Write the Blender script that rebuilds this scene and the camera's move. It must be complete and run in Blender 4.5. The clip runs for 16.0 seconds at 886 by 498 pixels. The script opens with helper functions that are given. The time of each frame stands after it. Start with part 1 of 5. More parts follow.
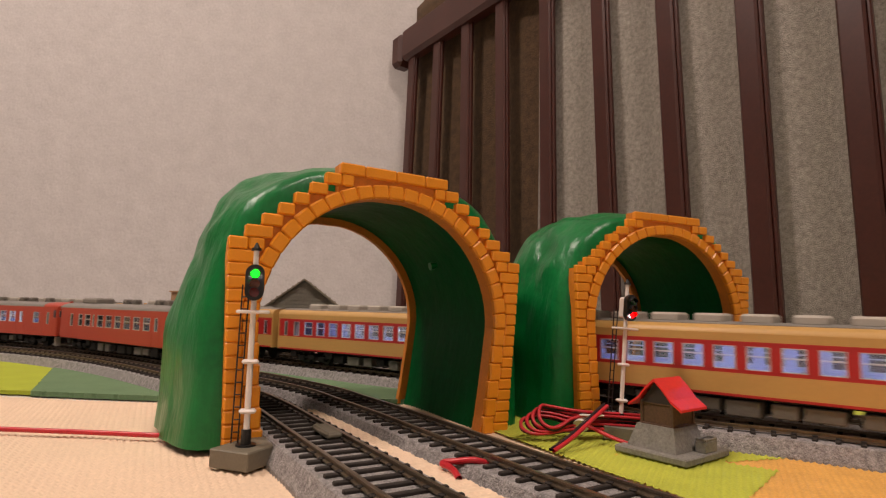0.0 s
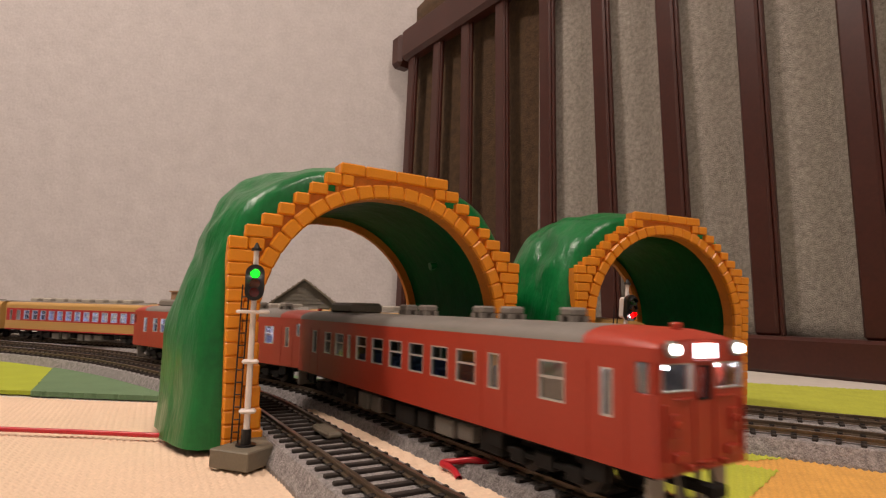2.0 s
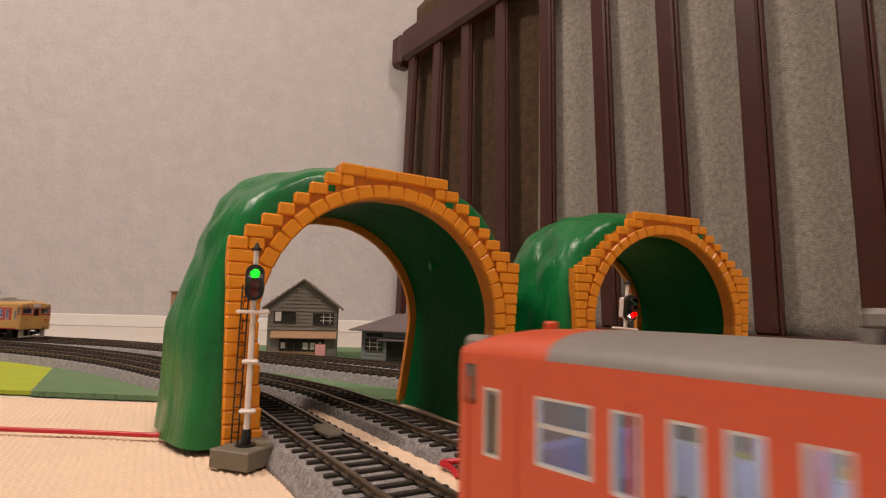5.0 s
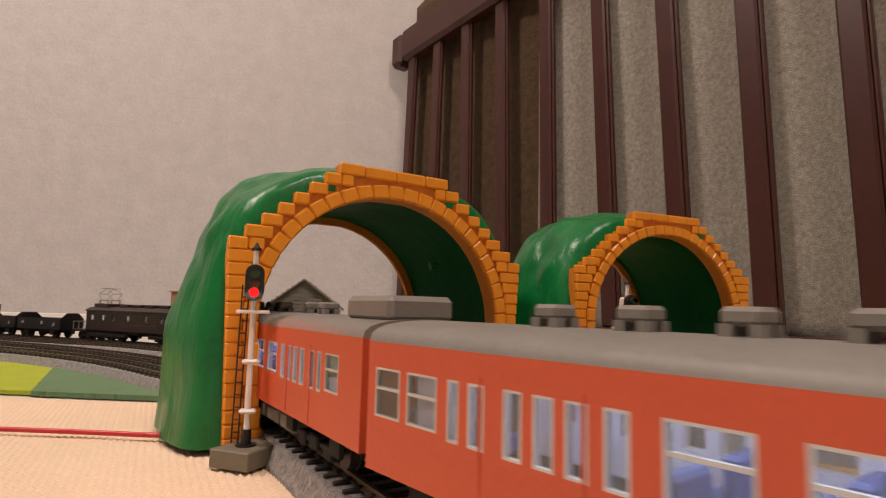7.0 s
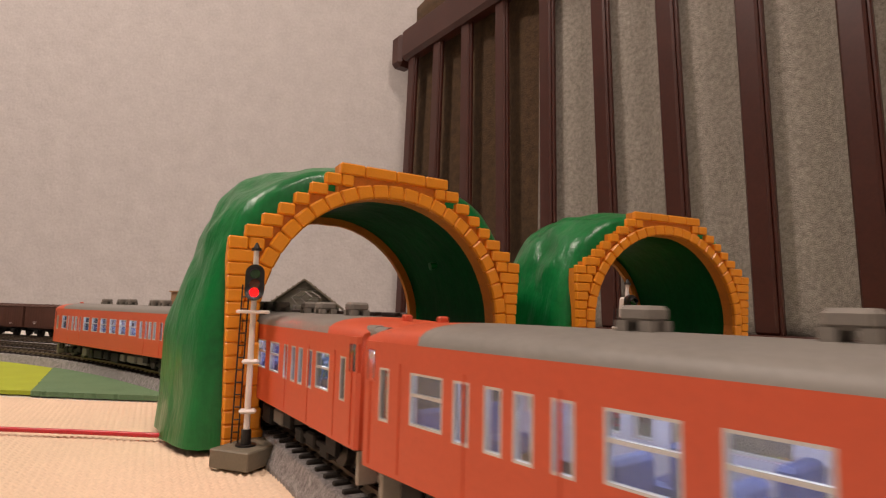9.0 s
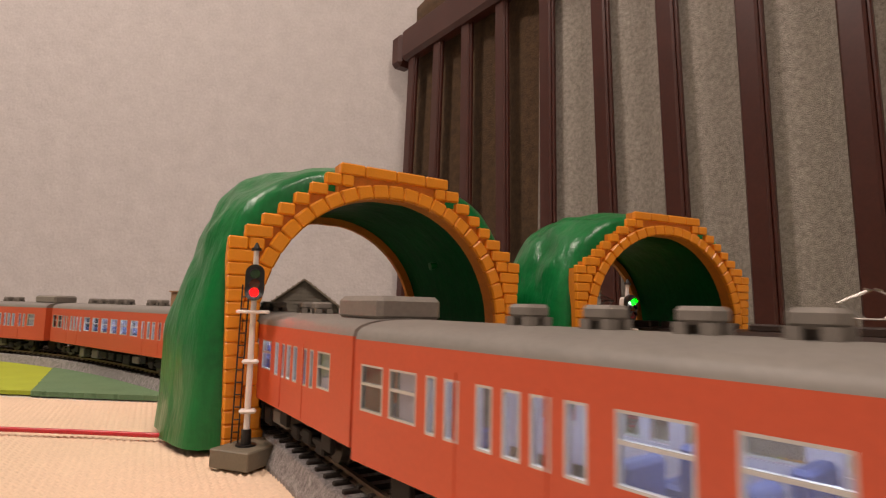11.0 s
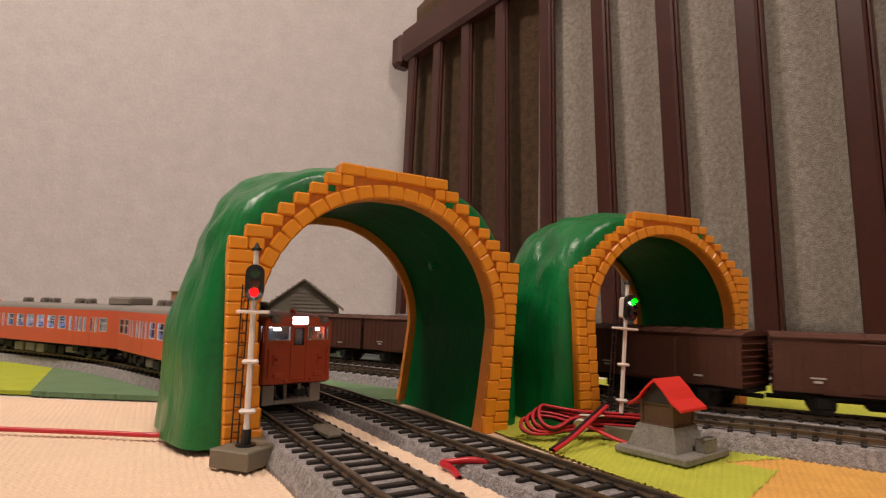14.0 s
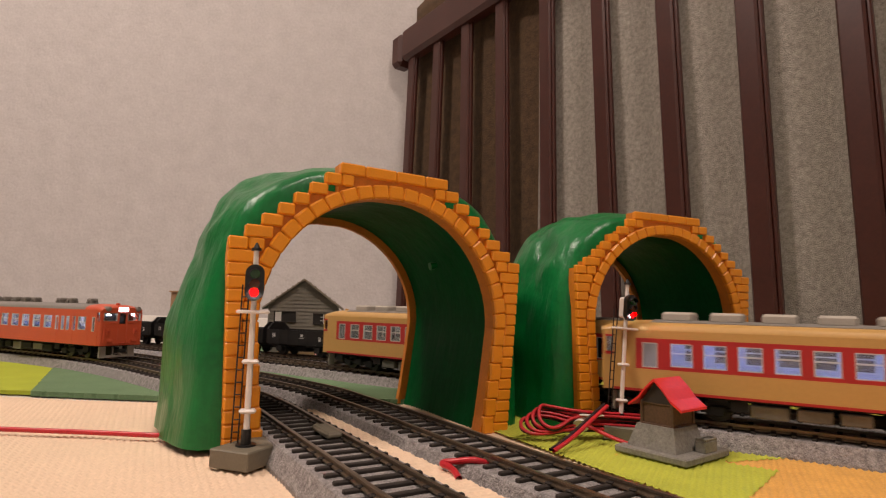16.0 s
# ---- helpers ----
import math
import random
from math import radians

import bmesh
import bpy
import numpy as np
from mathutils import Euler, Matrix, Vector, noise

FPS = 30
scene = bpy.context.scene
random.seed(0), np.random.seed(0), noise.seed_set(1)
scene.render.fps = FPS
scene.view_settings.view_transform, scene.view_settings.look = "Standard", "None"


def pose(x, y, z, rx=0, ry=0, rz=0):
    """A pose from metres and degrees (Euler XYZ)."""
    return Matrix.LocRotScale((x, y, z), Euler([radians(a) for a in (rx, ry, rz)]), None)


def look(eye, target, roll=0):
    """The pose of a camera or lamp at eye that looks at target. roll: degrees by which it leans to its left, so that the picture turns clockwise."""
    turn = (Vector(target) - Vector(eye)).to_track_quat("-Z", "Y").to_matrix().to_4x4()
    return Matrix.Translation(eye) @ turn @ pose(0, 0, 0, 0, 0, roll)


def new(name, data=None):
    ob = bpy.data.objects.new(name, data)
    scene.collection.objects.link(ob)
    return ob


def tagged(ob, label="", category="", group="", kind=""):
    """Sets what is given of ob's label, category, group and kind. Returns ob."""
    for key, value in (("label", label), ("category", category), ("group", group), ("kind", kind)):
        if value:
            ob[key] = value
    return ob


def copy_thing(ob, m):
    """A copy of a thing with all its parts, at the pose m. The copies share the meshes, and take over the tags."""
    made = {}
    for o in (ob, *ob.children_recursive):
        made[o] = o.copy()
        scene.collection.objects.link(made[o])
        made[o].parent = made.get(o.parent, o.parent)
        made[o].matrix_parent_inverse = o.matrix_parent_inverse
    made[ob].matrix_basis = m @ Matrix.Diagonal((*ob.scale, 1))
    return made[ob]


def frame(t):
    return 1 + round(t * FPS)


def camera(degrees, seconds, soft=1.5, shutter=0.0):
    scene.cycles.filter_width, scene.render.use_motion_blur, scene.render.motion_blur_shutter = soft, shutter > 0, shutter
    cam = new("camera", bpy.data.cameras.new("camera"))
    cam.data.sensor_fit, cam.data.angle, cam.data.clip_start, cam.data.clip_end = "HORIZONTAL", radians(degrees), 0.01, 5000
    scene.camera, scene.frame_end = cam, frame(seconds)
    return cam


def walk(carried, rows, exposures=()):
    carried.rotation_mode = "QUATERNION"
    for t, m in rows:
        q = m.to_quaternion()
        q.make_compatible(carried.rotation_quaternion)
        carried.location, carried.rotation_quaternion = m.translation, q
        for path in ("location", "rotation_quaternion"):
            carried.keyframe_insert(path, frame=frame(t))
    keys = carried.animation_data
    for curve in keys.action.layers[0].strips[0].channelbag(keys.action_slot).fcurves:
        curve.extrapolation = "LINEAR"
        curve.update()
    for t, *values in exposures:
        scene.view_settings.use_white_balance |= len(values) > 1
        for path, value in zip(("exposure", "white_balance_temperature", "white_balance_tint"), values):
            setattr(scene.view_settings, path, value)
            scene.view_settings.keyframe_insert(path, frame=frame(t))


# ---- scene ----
cam = camera(75.1, 16.0, soft=1.2, shutter=0.35)
EYE = (0.0, 0.0, 0.0637)
VIEW = look(EYE, (0.0, 1.0, 0.0637 + math.tan(0.103)), 1.4)
walk(cam, [(0.0, VIEW), (16.0, VIEW)])

# ---- light ----
world = bpy.data.worlds.new("room_air")
scene.world = world
world.use_nodes = True
world.node_tree.nodes["Background"].inputs[0].default_value = (1.0, 0.9, 0.8, 1)
world.node_tree.nodes["Background"].inputs[1].default_value = 0.02
scene.view_settings.exposure = 0.0


def area_lamp(name, eye, target, size, watts, colour):
    data = bpy.data.lights.new(name, "AREA")
    data.shape, data.size, data.energy, data.color = "DISK", size, watts, colour
    ob = new(name, data)
    ob.matrix_world = look(eye, target)
    return ob


area_lamp("ceiling_light_glow", (0.4, -0.55, 2.25), (0.1, 0.3, 0.0), 0.5, 31, (1.0, 0.82, 0.73))
# added fill light that brightens the left wall; no such lamp is known
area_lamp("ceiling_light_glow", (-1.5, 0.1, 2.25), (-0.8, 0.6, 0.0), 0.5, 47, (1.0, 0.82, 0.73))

# ---- materials ----


def material(name, colour, rough=0.6, metal=0.0, vary=0.15, scale=60.0, fine=900.0, bump=0.1, bump_scale=400.0,
             depth=0.0004, coat=0.0, spec=0.5, glow=None, strength=0.0, per_piece=0.0, tint=None, drape=1.0):
    m = bpy.data.materials.new(name)
    m.use_nodes = True
    nt = m.node_tree
    b = nt.nodes["Principled BSDF"]
    b.inputs["Roughness"].default_value = rough
    b.inputs["Metallic"].default_value = metal
    b.inputs["Coat Weight"].default_value = coat
    b.inputs["Specular IOR Level"].default_value = spec
    tc = nt.nodes.new("ShaderNodeTexCoord")
    n1 = nt.nodes.new("ShaderNodeTexNoise")
    n1.inputs["Scale"].default_value, n1.inputs["Detail"].default_value = scale, 4
    n2 = nt.nodes.new("ShaderNodeTexNoise")
    n2.inputs["Scale"].default_value, n2.inputs["Detail"].default_value = fine, 3
    for n in (n1, n2):
        nt.links.new(tc.outputs["Object"], n.inputs["Vector"])
    add = nt.nodes.new("ShaderNodeMath")
    add.operation = "ADD"
    nt.links.new(n1.outputs["Fac"], add.inputs[0])
    nt.links.new(n2.outputs["Fac"], add.inputs[1])
    last = add
    if per_piece:
        info = nt.nodes.new("ShaderNodeObjectInfo")
        mul = nt.nodes.new("ShaderNodeMath")
        mul.operation = "MULTIPLY_ADD"
        mul.inputs[1].default_value = per_piece
        nt.links.new(info.outputs["Random"], mul.inputs[0])
        nt.links.new(add.outputs[0], mul.inputs[2])
        last = mul
    rampn = nt.nodes.new("ShaderNodeMapRange")
    rampn.inputs["From Min"].default_value, rampn.inputs["From Max"].default_value = 0.65, 1.35 + per_piece
    nt.links.new(last.outputs[0], rampn.inputs["Value"])
    mix = nt.nodes.new("ShaderNodeMix")
    mix.data_type = "RGBA"
    lo = [c * (1 - vary) for c in colour]
    hi = [min(1, c * (1 + vary)) for c in (tint or colour)]
    mix.inputs[6].default_value, mix.inputs[7].default_value = (*lo, 1), (*hi, 1)
    nt.links.new(rampn.outputs[0], mix.inputs[0])
    nt.links.new(mix.outputs[2], b.inputs["Base Color"])
    if bump:
        n3 = nt.nodes.new("ShaderNodeTexNoise")
        n3.inputs["Scale"].default_value, n3.inputs["Detail"].default_value = bump_scale, 5
        mp = nt.nodes.new("ShaderNodeMapping")
        mp.inputs["Scale"].default_value = (1, 1, drape)
        nt.links.new(tc.outputs["Object"], mp.inputs["Vector"])
        nt.links.new(mp.outputs[0], n3.inputs["Vector"])
        bp = nt.nodes.new("ShaderNodeBump")
        bp.inputs["Strength"].default_value, bp.inputs["Distance"].default_value = bump, depth
        nt.links.new(n3.outputs["Fac"], bp.inputs["Height"])
        nt.links.new(bp.outputs[0], b.inputs["Normal"])
    if glow:
        b.inputs["Emission Color"].default_value = (*glow, 1)
        b.inputs["Emission Strength"].default_value = strength
    return m


def clear_material(name, colour, gloss=0.12, rough=0.05):
    m = bpy.data.materials.new(name)
    m.use_nodes = True
    nt = m.node_tree
    nt.nodes.remove(nt.nodes["Principled BSDF"])
    tr = nt.nodes.new("ShaderNodeBsdfTransparent")
    tr.inputs[0].default_value = (*colour, 1)
    gl = nt.nodes.new("ShaderNodeBsdfGlossy")
    gl.inputs["Roughness"].default_value = rough
    mx = nt.nodes.new("ShaderNodeMixShader")
    mx.inputs[0].default_value = gloss
    nt.links.new(tr.outputs[0], mx.inputs[1])
    nt.links.new(gl.outputs[0], mx.inputs[2])
    nt.links.new(mx.outputs[0], nt.nodes["Material Output"].inputs[0])
    return m


def glow_material(name, colour, strength):
    return material(name, colour, 0.4, bump=0, vary=0.02, glow=colour, strength=strength)


M = {}
M["wallpaper"] = material("grey_wallpaper", (0.52, 0.49, 0.478), 0.85, vary=0.1, scale=22, fine=160, bump=0.6, bump_scale=75, depth=0.004)
M["plain_wall"] = material("plain_wall", (0.55, 0.52, 0.5), 0.9, vary=0.05, scale=4, fine=60, bump=0)
M["white_trim"] = material("white_trim", (0.78, 0.75, 0.7), 0.5, vary=0.05, scale=12, bump=0.1)
M["floor"] = material("pale_floor", (0.62, 0.58, 0.52), 0.6, vary=0.08, scale=10, fine=120, bump=0.1)
M["mat"] = material("cream_mat", (0.79, 0.6, 0.43), 0.9, vary=0.1, scale=14, fine=700, bump=0.3, bump_scale=900)
M["felt_dark"] = material("green_felt", (0.13, 0.22, 0.11), 0.95, vary=0.14, scale=40, fine=1800, bump=0.6, bump_scale=1600, depth=0.0006)
M["felt_lime"] = material("lime_felt", (0.38, 0.44, 0.03), 0.95, vary=0.12, scale=40, fine=1800, bump=0.6, bump_scale=1600, depth=0.0006)
M["mat_lime"] = material("lime_mat", (0.43, 0.46, 0.05), 0.9, vary=0.14, scale=60, fine=900, bump=0.3, bump_scale=900)
M["mat_orange"] = material("orange_mat", (0.66, 0.36, 0.085), 0.9, vary=0.14, scale=60, fine=900, bump=0.3, bump_scale=900)
M["ballast"] = material("grey_ballast", (0.29, 0.272, 0.265), 0.9, vary=0.6, scale=420, fine=1900, bump=1.0, bump_scale=1100, depth=0.0012)
M["sleeper"] = material("dark_brown_sleeper", (0.032, 0.026, 0.022), 0.75, spec=0.3, vary=0.25, scale=120, fine=900, bump=0.3)
M["rail"] = material("weathered_nickel_rail", (0.2, 0.155, 0.11), 0.38, metal=0.75, vary=0.25, scale=60, fine=600, bump=0.1)
M["brick"] = material("orange_plastic_brick", (0.8, 0.29, 0.015), 0.36, vary=0.06, scale=150, fine=1200, bump=0.15, bump_scale=700, per_piece=0.2)
M["brick_back"] = material("orange_plastic_plate", (0.66, 0.22, 0.02), 0.5, vary=0.12, scale=150, bump=0.2)
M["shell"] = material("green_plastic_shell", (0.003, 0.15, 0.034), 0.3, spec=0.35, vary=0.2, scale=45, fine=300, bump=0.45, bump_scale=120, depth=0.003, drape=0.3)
# the shell's green made darker: the shade inside the tunnel is in the colour
M["lining"] = material("shaded_green_plastic_lining", (0.002, 0.085, 0.02), 0.42, spec=0.05, vary=0.2, scale=45, fine=300, bump=0.3, bump_scale=80, depth=0.003, drape=0.3)
M["wood"] = material("dark_brown_painted_wood", (0.047, 0.0105, 0.0062), 0.36, vary=0.2, scale=20, fine=260, bump=0.12, bump_scale=300)
M["fleece"] = material("grey_fleece", (0.325, 0.295, 0.255), 0.98, vary=0.4, scale=170, fine=800, bump=0.9, bump_scale=800, depth=0.0025)
M["brown_cloth"] = material("brown_cloth", (0.075, 0.043, 0.02), 0.95, vary=0.45, scale=60, fine=330, bump=0.6, bump_scale=300, depth=0.002)
M["orange_red"] = material("orange_red_paint", (0.58, 0.088, 0.033), 0.42, vary=0.06, scale=30, fine=600, bump=0.05)
M["dull_red"] = material("dull_red_paint", (0.42, 0.046, 0.022), 0.42, vary=0.06, scale=30, fine=600, bump=0.05)
M["cream"] = material("cream_paint", (0.53, 0.31, 0.095), 0.42, vary=0.06, scale=30, fine=600, bump=0.05)
M["express_red"] = material("express_red_paint", (0.42, 0.018, 0.018), 0.42, vary=0.06, scale=30, fine=600, bump=0.05)
M["roof_grey"] = material("roof_grey_paint", (0.215, 0.2, 0.18), 0.5, vary=0.1, scale=60, fine=700, bump=0.06)
M["vent_grey"] = material("vent_grey_plastic", (0.21, 0.19, 0.165), 0.6, vary=0.12, scale=90, bump=0.1)
M["under"] = material("dark_underframe", (0.013, 0.012, 0.011), 0.7, spec=0.25, vary=0.25, scale=90, bump=0.1)
M["under_grey"] = material("grey_underframe_box", (0.15, 0.14, 0.12), 0.6, vary=0.2, scale=90, bump=0.1)
M["wheel"] = material("blackened_wheel_metal", (0.05, 0.046, 0.042), 0.45, metal=0.5, vary=0.2, bump=0.05)
M["steel"] = material("dull_steel", (0.35, 0.33, 0.3), 0.35, metal=0.8, vary=0.1, bump=0.05)
M["silver"] = material("silver_window_frame", (0.6, 0.58, 0.55), 0.35, metal=0.4, vary=0.05, bump=0)
M["glass"] = clear_material("window_glass", (0.84, 0.88, 0.92), 0.1)
M["seat_blue"] = material("blue_seat_plastic", (0.06, 0.085, 0.24), 0.6, vary=0.1, bump=0)
M["seat_deep"] = material("deep_blue_seat_plastic", (0.012, 0.04, 0.5), 0.6, vary=0.1, bump=0)
M["inside"] = material("pale_interior", (0.5, 0.46, 0.53), 0.7, vary=0.15, scale=120, bump=0)
# darkened copy of the pale interior; puts an unlit car's dimness into the colour
M["inside_shaded"] = material("shaded_interior", (0.12, 0.11, 0.1), 0.7, vary=0.1, bump=0)
M["vent_pale"] = material("pale_cooling_unit", (0.4, 0.365, 0.31), 0.6, vary=0.1, scale=90, bump=0.1)
M["cabin_light"] = glow_material("cabin_light_strip", (0.85, 0.87, 1.0), 8.0)
M["cabin_light_blue"] = glow_material("blue_cabin_light_strip", (0.36, 0.48, 1.0), 9.0)
M["cabin_dim"] = glow_material("dim_cabin_light_strip", (1.0, 0.85, 0.6), 0.12)
M["bulb"] = glow_material("cabin_bulb_glow", (0.95, 0.97, 1.0), 40.0)
M["bulb_dim"] = glow_material("dim_cabin_bulb_glow", (1.0, 0.9, 0.7), 0.5)
M["headlight"] = glow_material("headlight_glow", (1.0, 0.97, 0.9), 14.0)
M["sign_glow"] = glow_material("sign_glow", (0.92, 0.88, 1.0), 7.0)
M["lens_off"] = material("unlit_lens", (0.3, 0.27, 0.25), 0.15, vary=0.05, bump=0)
M["tail_lens"] = material("red_tail_lens", (0.46, 0.045, 0.022), 0.3, vary=0.05, bump=0)
M["loco"] = material("dark_brown_loco_paint", (0.026, 0.014, 0.01), 0.5, vary=0.2, scale=60, bump=0.05)
M["boxcar"] = material("red_brown_wagon_paint", (0.085, 0.03, 0.018), 0.55, vary=0.2, scale=60, fine=700, bump=0.1)
M["gondola"] = material("black_wagon_paint", (0.008, 0.0075, 0.0075), 0.45, vary=0.3, scale=60, fine=700, bump=0.1)
M["marking"] = material("white_marking", (0.6, 0.58, 0.55), 0.6, vary=0.1, bump=0)
M["black"] = material("black_plastic", (0.008, 0.008, 0.008), 0.4, vary=0.2, bump=0.05)
M["white_post"] = material("white_plastic_post", (0.76, 0.7, 0.65), 0.4, vary=0.06, scale=80, bump=0.1)
M["base_grey"] = material("olive_grey_plastic", (0.16, 0.14, 0.1), 0.6, vary=0.12, scale=120, bump=0.2)
M["lamp"] = glow_material("signal_bulb", (1.0, 0.97, 0.92), 130.0)
M["lens_red"] = clear_material("red_lens", (1.0, 0.004, 0.007), 0.08)
M["lens_green"] = clear_material("green_lens", (0.008, 0.7, 0.02), 0.08)
M["lens_yellow"] = clear_material("yellow_lens", (1.0, 0.5, 0.01), 0.08)
M["wire_red"] = material("red_cable", (0.5, 0.02, 0.03), 0.35, vary=0.1, scale=200, bump=0.05)
M["wire_black"] = material("black_cable", (0.02, 0.01, 0.012), 0.35, vary=0.1, scale=200, bump=0.05)
M["wire_tie"] = material("white_cable_tie", (0.8, 0.76, 0.68), 0.4, vary=0.05, bump=0)
M["stone"] = material("grey_stone", (0.2, 0.19, 0.165), 0.85, vary=0.3, scale=120, fine=900, bump=0.6, bump_scale=500, depth=0.0008)
M["hut_wood"] = material("brown_hut_wood", (0.105, 0.058, 0.03), 0.7, vary=0.3, scale=100, fine=900, bump=0.3)
# dark brown of the window frames; on the hut it is the gable's shade
M["hut_dark"] = material("gable_shade_and_frame", (0.03, 0.022, 0.018), 0.7, vary=0.2, bump=0.1)
M["red_roof"] = material("bright_red_roof", (0.72, 0.03, 0.022), 0.5, vary=0.08, scale=120, bump=0.2)
M["clad"] = material("grey_brown_cladding", (0.2, 0.185, 0.15), 0.75, vary=0.15, scale=60, fine=500, bump=0.2)
M["clad_blue"] = material("blue_grey_cladding", (0.23, 0.245, 0.25), 0.75, vary=0.12, scale=60, bump=0.2)
M["tile_roof"] = material("taupe_roof", (0.2, 0.17, 0.125), 0.75, vary=0.15, scale=70, fine=600, bump=0.3)
M["tile_roof_dark"] = material("purple_grey_roof", (0.13, 0.1, 0.1), 0.75, vary=0.15, scale=70, fine=600, bump=0.3)
M["awning"] = material("tan_awning", (0.36, 0.22, 0.12), 0.8, vary=0.1, scale=60, bump=0.1)
M["pink"] = material("pink_sign_face", (0.7, 0.33, 0.33), 0.7, vary=0.05, bump=0)
# flat dark colour for the shade of rooms whose openings are not cut
M["room_shade"] = material("painted_room_shade", (0.02, 0.018, 0.015), 0.8, vary=0.1, bump=0)
# dark grey in place of the shade behind the cab windows
M["cab_shade"] = material("shaded_cab_inside", (0.05, 0.055, 0.06), 0.7, vary=0.1, bump=0)
M["ceiling"] = material("white_ceiling", (0.75, 0.73, 0.7), 0.9, vary=0.04, scale=4, bump=0)
M["lamp_cover"] = glow_material("lamp_cover_glow", (1.0, 0.85, 0.68), 3.0)

# ---- mesh tools ----


def mesh_of(name, verts, faces, mats, face_mats=None, smooth=False):
    me = bpy.data.meshes.new(name)
    me.from_pydata([tuple(v) for v in verts], [], faces)
    for m in mats:
        me.materials.append(m)
    if face_mats:
        me.polygons.foreach_set("material_index", face_mats)
    if smooth:
        me.polygons.foreach_set("use_smooth", [True] * len(me.polygons))
    me.update()
    return me


class Build:
    """Collects simple solids into one mesh."""

    def __init__(self):
        self.v, self.f = [], []

    def poly(self, verts, faces):
        n = len(self.v)
        self.v += [tuple(v) for v in verts]
        self.f += [tuple(i + n for i in f) for f in faces]
        return self

    def box(self, x0, x1, y0, y1, z0, z1, bev=0.0, m=None):
        if bev <= 0:
            vs = [(x, y, z) for z in (z0, z1) for y in (y0, y1) for x in (x0, x1)]
            fs = [(0, 2, 3, 1), (4, 5, 7, 6), (0, 1, 5, 4), (2, 6, 7, 3), (0, 4, 6, 2), (1, 3, 7, 5)]
        else:
            b = bev
            vs, fs = [], []
            c = ((x0 + x1) / 2, (y0 + y1) / 2, (z0 + z1) / 2)
            h = ((x1 - x0) / 2, (y1 - y0) / 2, (z1 - z0) / 2)
            b = min(b, *(k * 0.9 for k in h))
            idx = {}
            for sx in (-1, 1):
                for sy in (-1, 1):
                    for sz in (-1, 1):
                        for a in range(3):
                            p = [sx * (h[0] - b), sy * (h[1] - b), sz * (h[2] - b)]
                            p[a] = (sx, sy, sz)[a] * h[a]
                            idx[sx, sy, sz, a] = len(vs)
                            vs.append([p[k] + c[k] for k in range(3)])
            S = (-1, 1)
            for a in range(3):
                u, w = (a + 1) % 3, (a + 2) % 3
                for s in S:
                    loop = []
                    for su, sw in ((-1, -1), (1, -1), (1, 1), (-1, 1)):
                        k = [0, 0, 0]
                        k[a], k[u], k[w] = s, su, sw
                        loop.append(idx[(*k, a)])
                    fs.append(tuple(loop if s > 0 else loop[::-1]))
                for su in S:
                    for sw in S:
                        k0, k1 = [0, 0, 0], [0, 0, 0]
                        k0[u], k0[w], k0[a] = su, sw, -1
                        k1[u], k1[w], k1[a] = su, sw, 1
                        q = [idx[(*k0, u)], idx[(*k1, u)], idx[(*k1, w)], idx[(*k0, w)]]
                        fs.append(tuple(q if su * sw < 0 else q[::-1]))
            for sx in S:
                for sy in S:
                    for sz in S:
                        t = [idx[sx, sy, sz, 0], idx[sx, sy, sz, 1], idx[sx, sy, sz, 2]]
                        fs.append(tuple(t if sx * sy * sz > 0 else t[::-1]))
        if m is not None:
            vs = [m @ Vector(v) for v in vs]
        return self.poly(vs, fs)

    def tube(self, a, b, r0, r1=None, n=10, caps=True):
        a, b = Vector(a), Vector(b)
        r1 = r0 if r1 is None else r1
        q = (b - a).to_track_quat("Z", "Y")
        vs = []
        for p, r in ((a, r0), (b, r1)):
            for i in range(n):
                w = 2 * math.pi * i / n
                vs.append(p + q @ Vector((r * math.cos(w), r * math.sin(w), 0)))
        fs = [(i, (i + 1) % n, n + (i + 1) % n, n + i) for i in range(n)]
        if caps:
            fs += [tuple(range(n))[::-1], tuple(range(n, 2 * n))]
        return self.poly(vs, fs)

    def prism(self, pts, axis, a, b):
        """pts: outline in the two other axes, drawn from a to b along the axis."""
        def put(p, w):
            return {"x": (w, p[0], p[1]), "y": (p[0], w, p[1]), "z": (p[0], p[1], w)}[axis]
        n = len(pts)
        vs = [put(p, a) for p in pts] + [put(p, b) for p in pts]
        fs = [(i, (i + 1) % n, n + (i + 1) % n, n + i) for i in range(n)] + [tuple(range(n))[::-1], tuple(range(n, 2 * n))]
        return self.poly(vs, fs)

    def mesh(self, name, mat, smooth=False, weld=False):
        me = bpy.data.meshes.new(name)
        me.from_pydata(self.v, [], self.f)
        bm = bmesh.new()
        bm.from_mesh(me)
        if weld:
            bmesh.ops.remove_doubles(bm, verts=bm.verts, dist=2e-6)
        bmesh.ops.recalc_face_normals(bm, faces=bm.faces)
        bm.to_mesh(me)
        bm.free()
        me.materials.append(mat)
        if smooth:
            me.polygons.foreach_set("use_smooth", [True] * len(me.polygons))
            me.set_sharp_from_angle(angle=radians(40))
        return me


def part(name, b, mat, parent, label="", m=None, smooth=False):
    me = b.mesh(name, mat, smooth) if isinstance(b, Build) else b
    ob = new(name, me)
    ob.parent = parent
    if m is not None:
        ob.matrix_basis = m
    return tagged(ob, label)


def thing(name, label, category, m=None, group="", kind=""):
    ob = new(name)
    ob.empty_display_size = 0.01
    if m is not None:
        ob.matrix_basis = m
    return tagged(ob, label, category, group, kind)


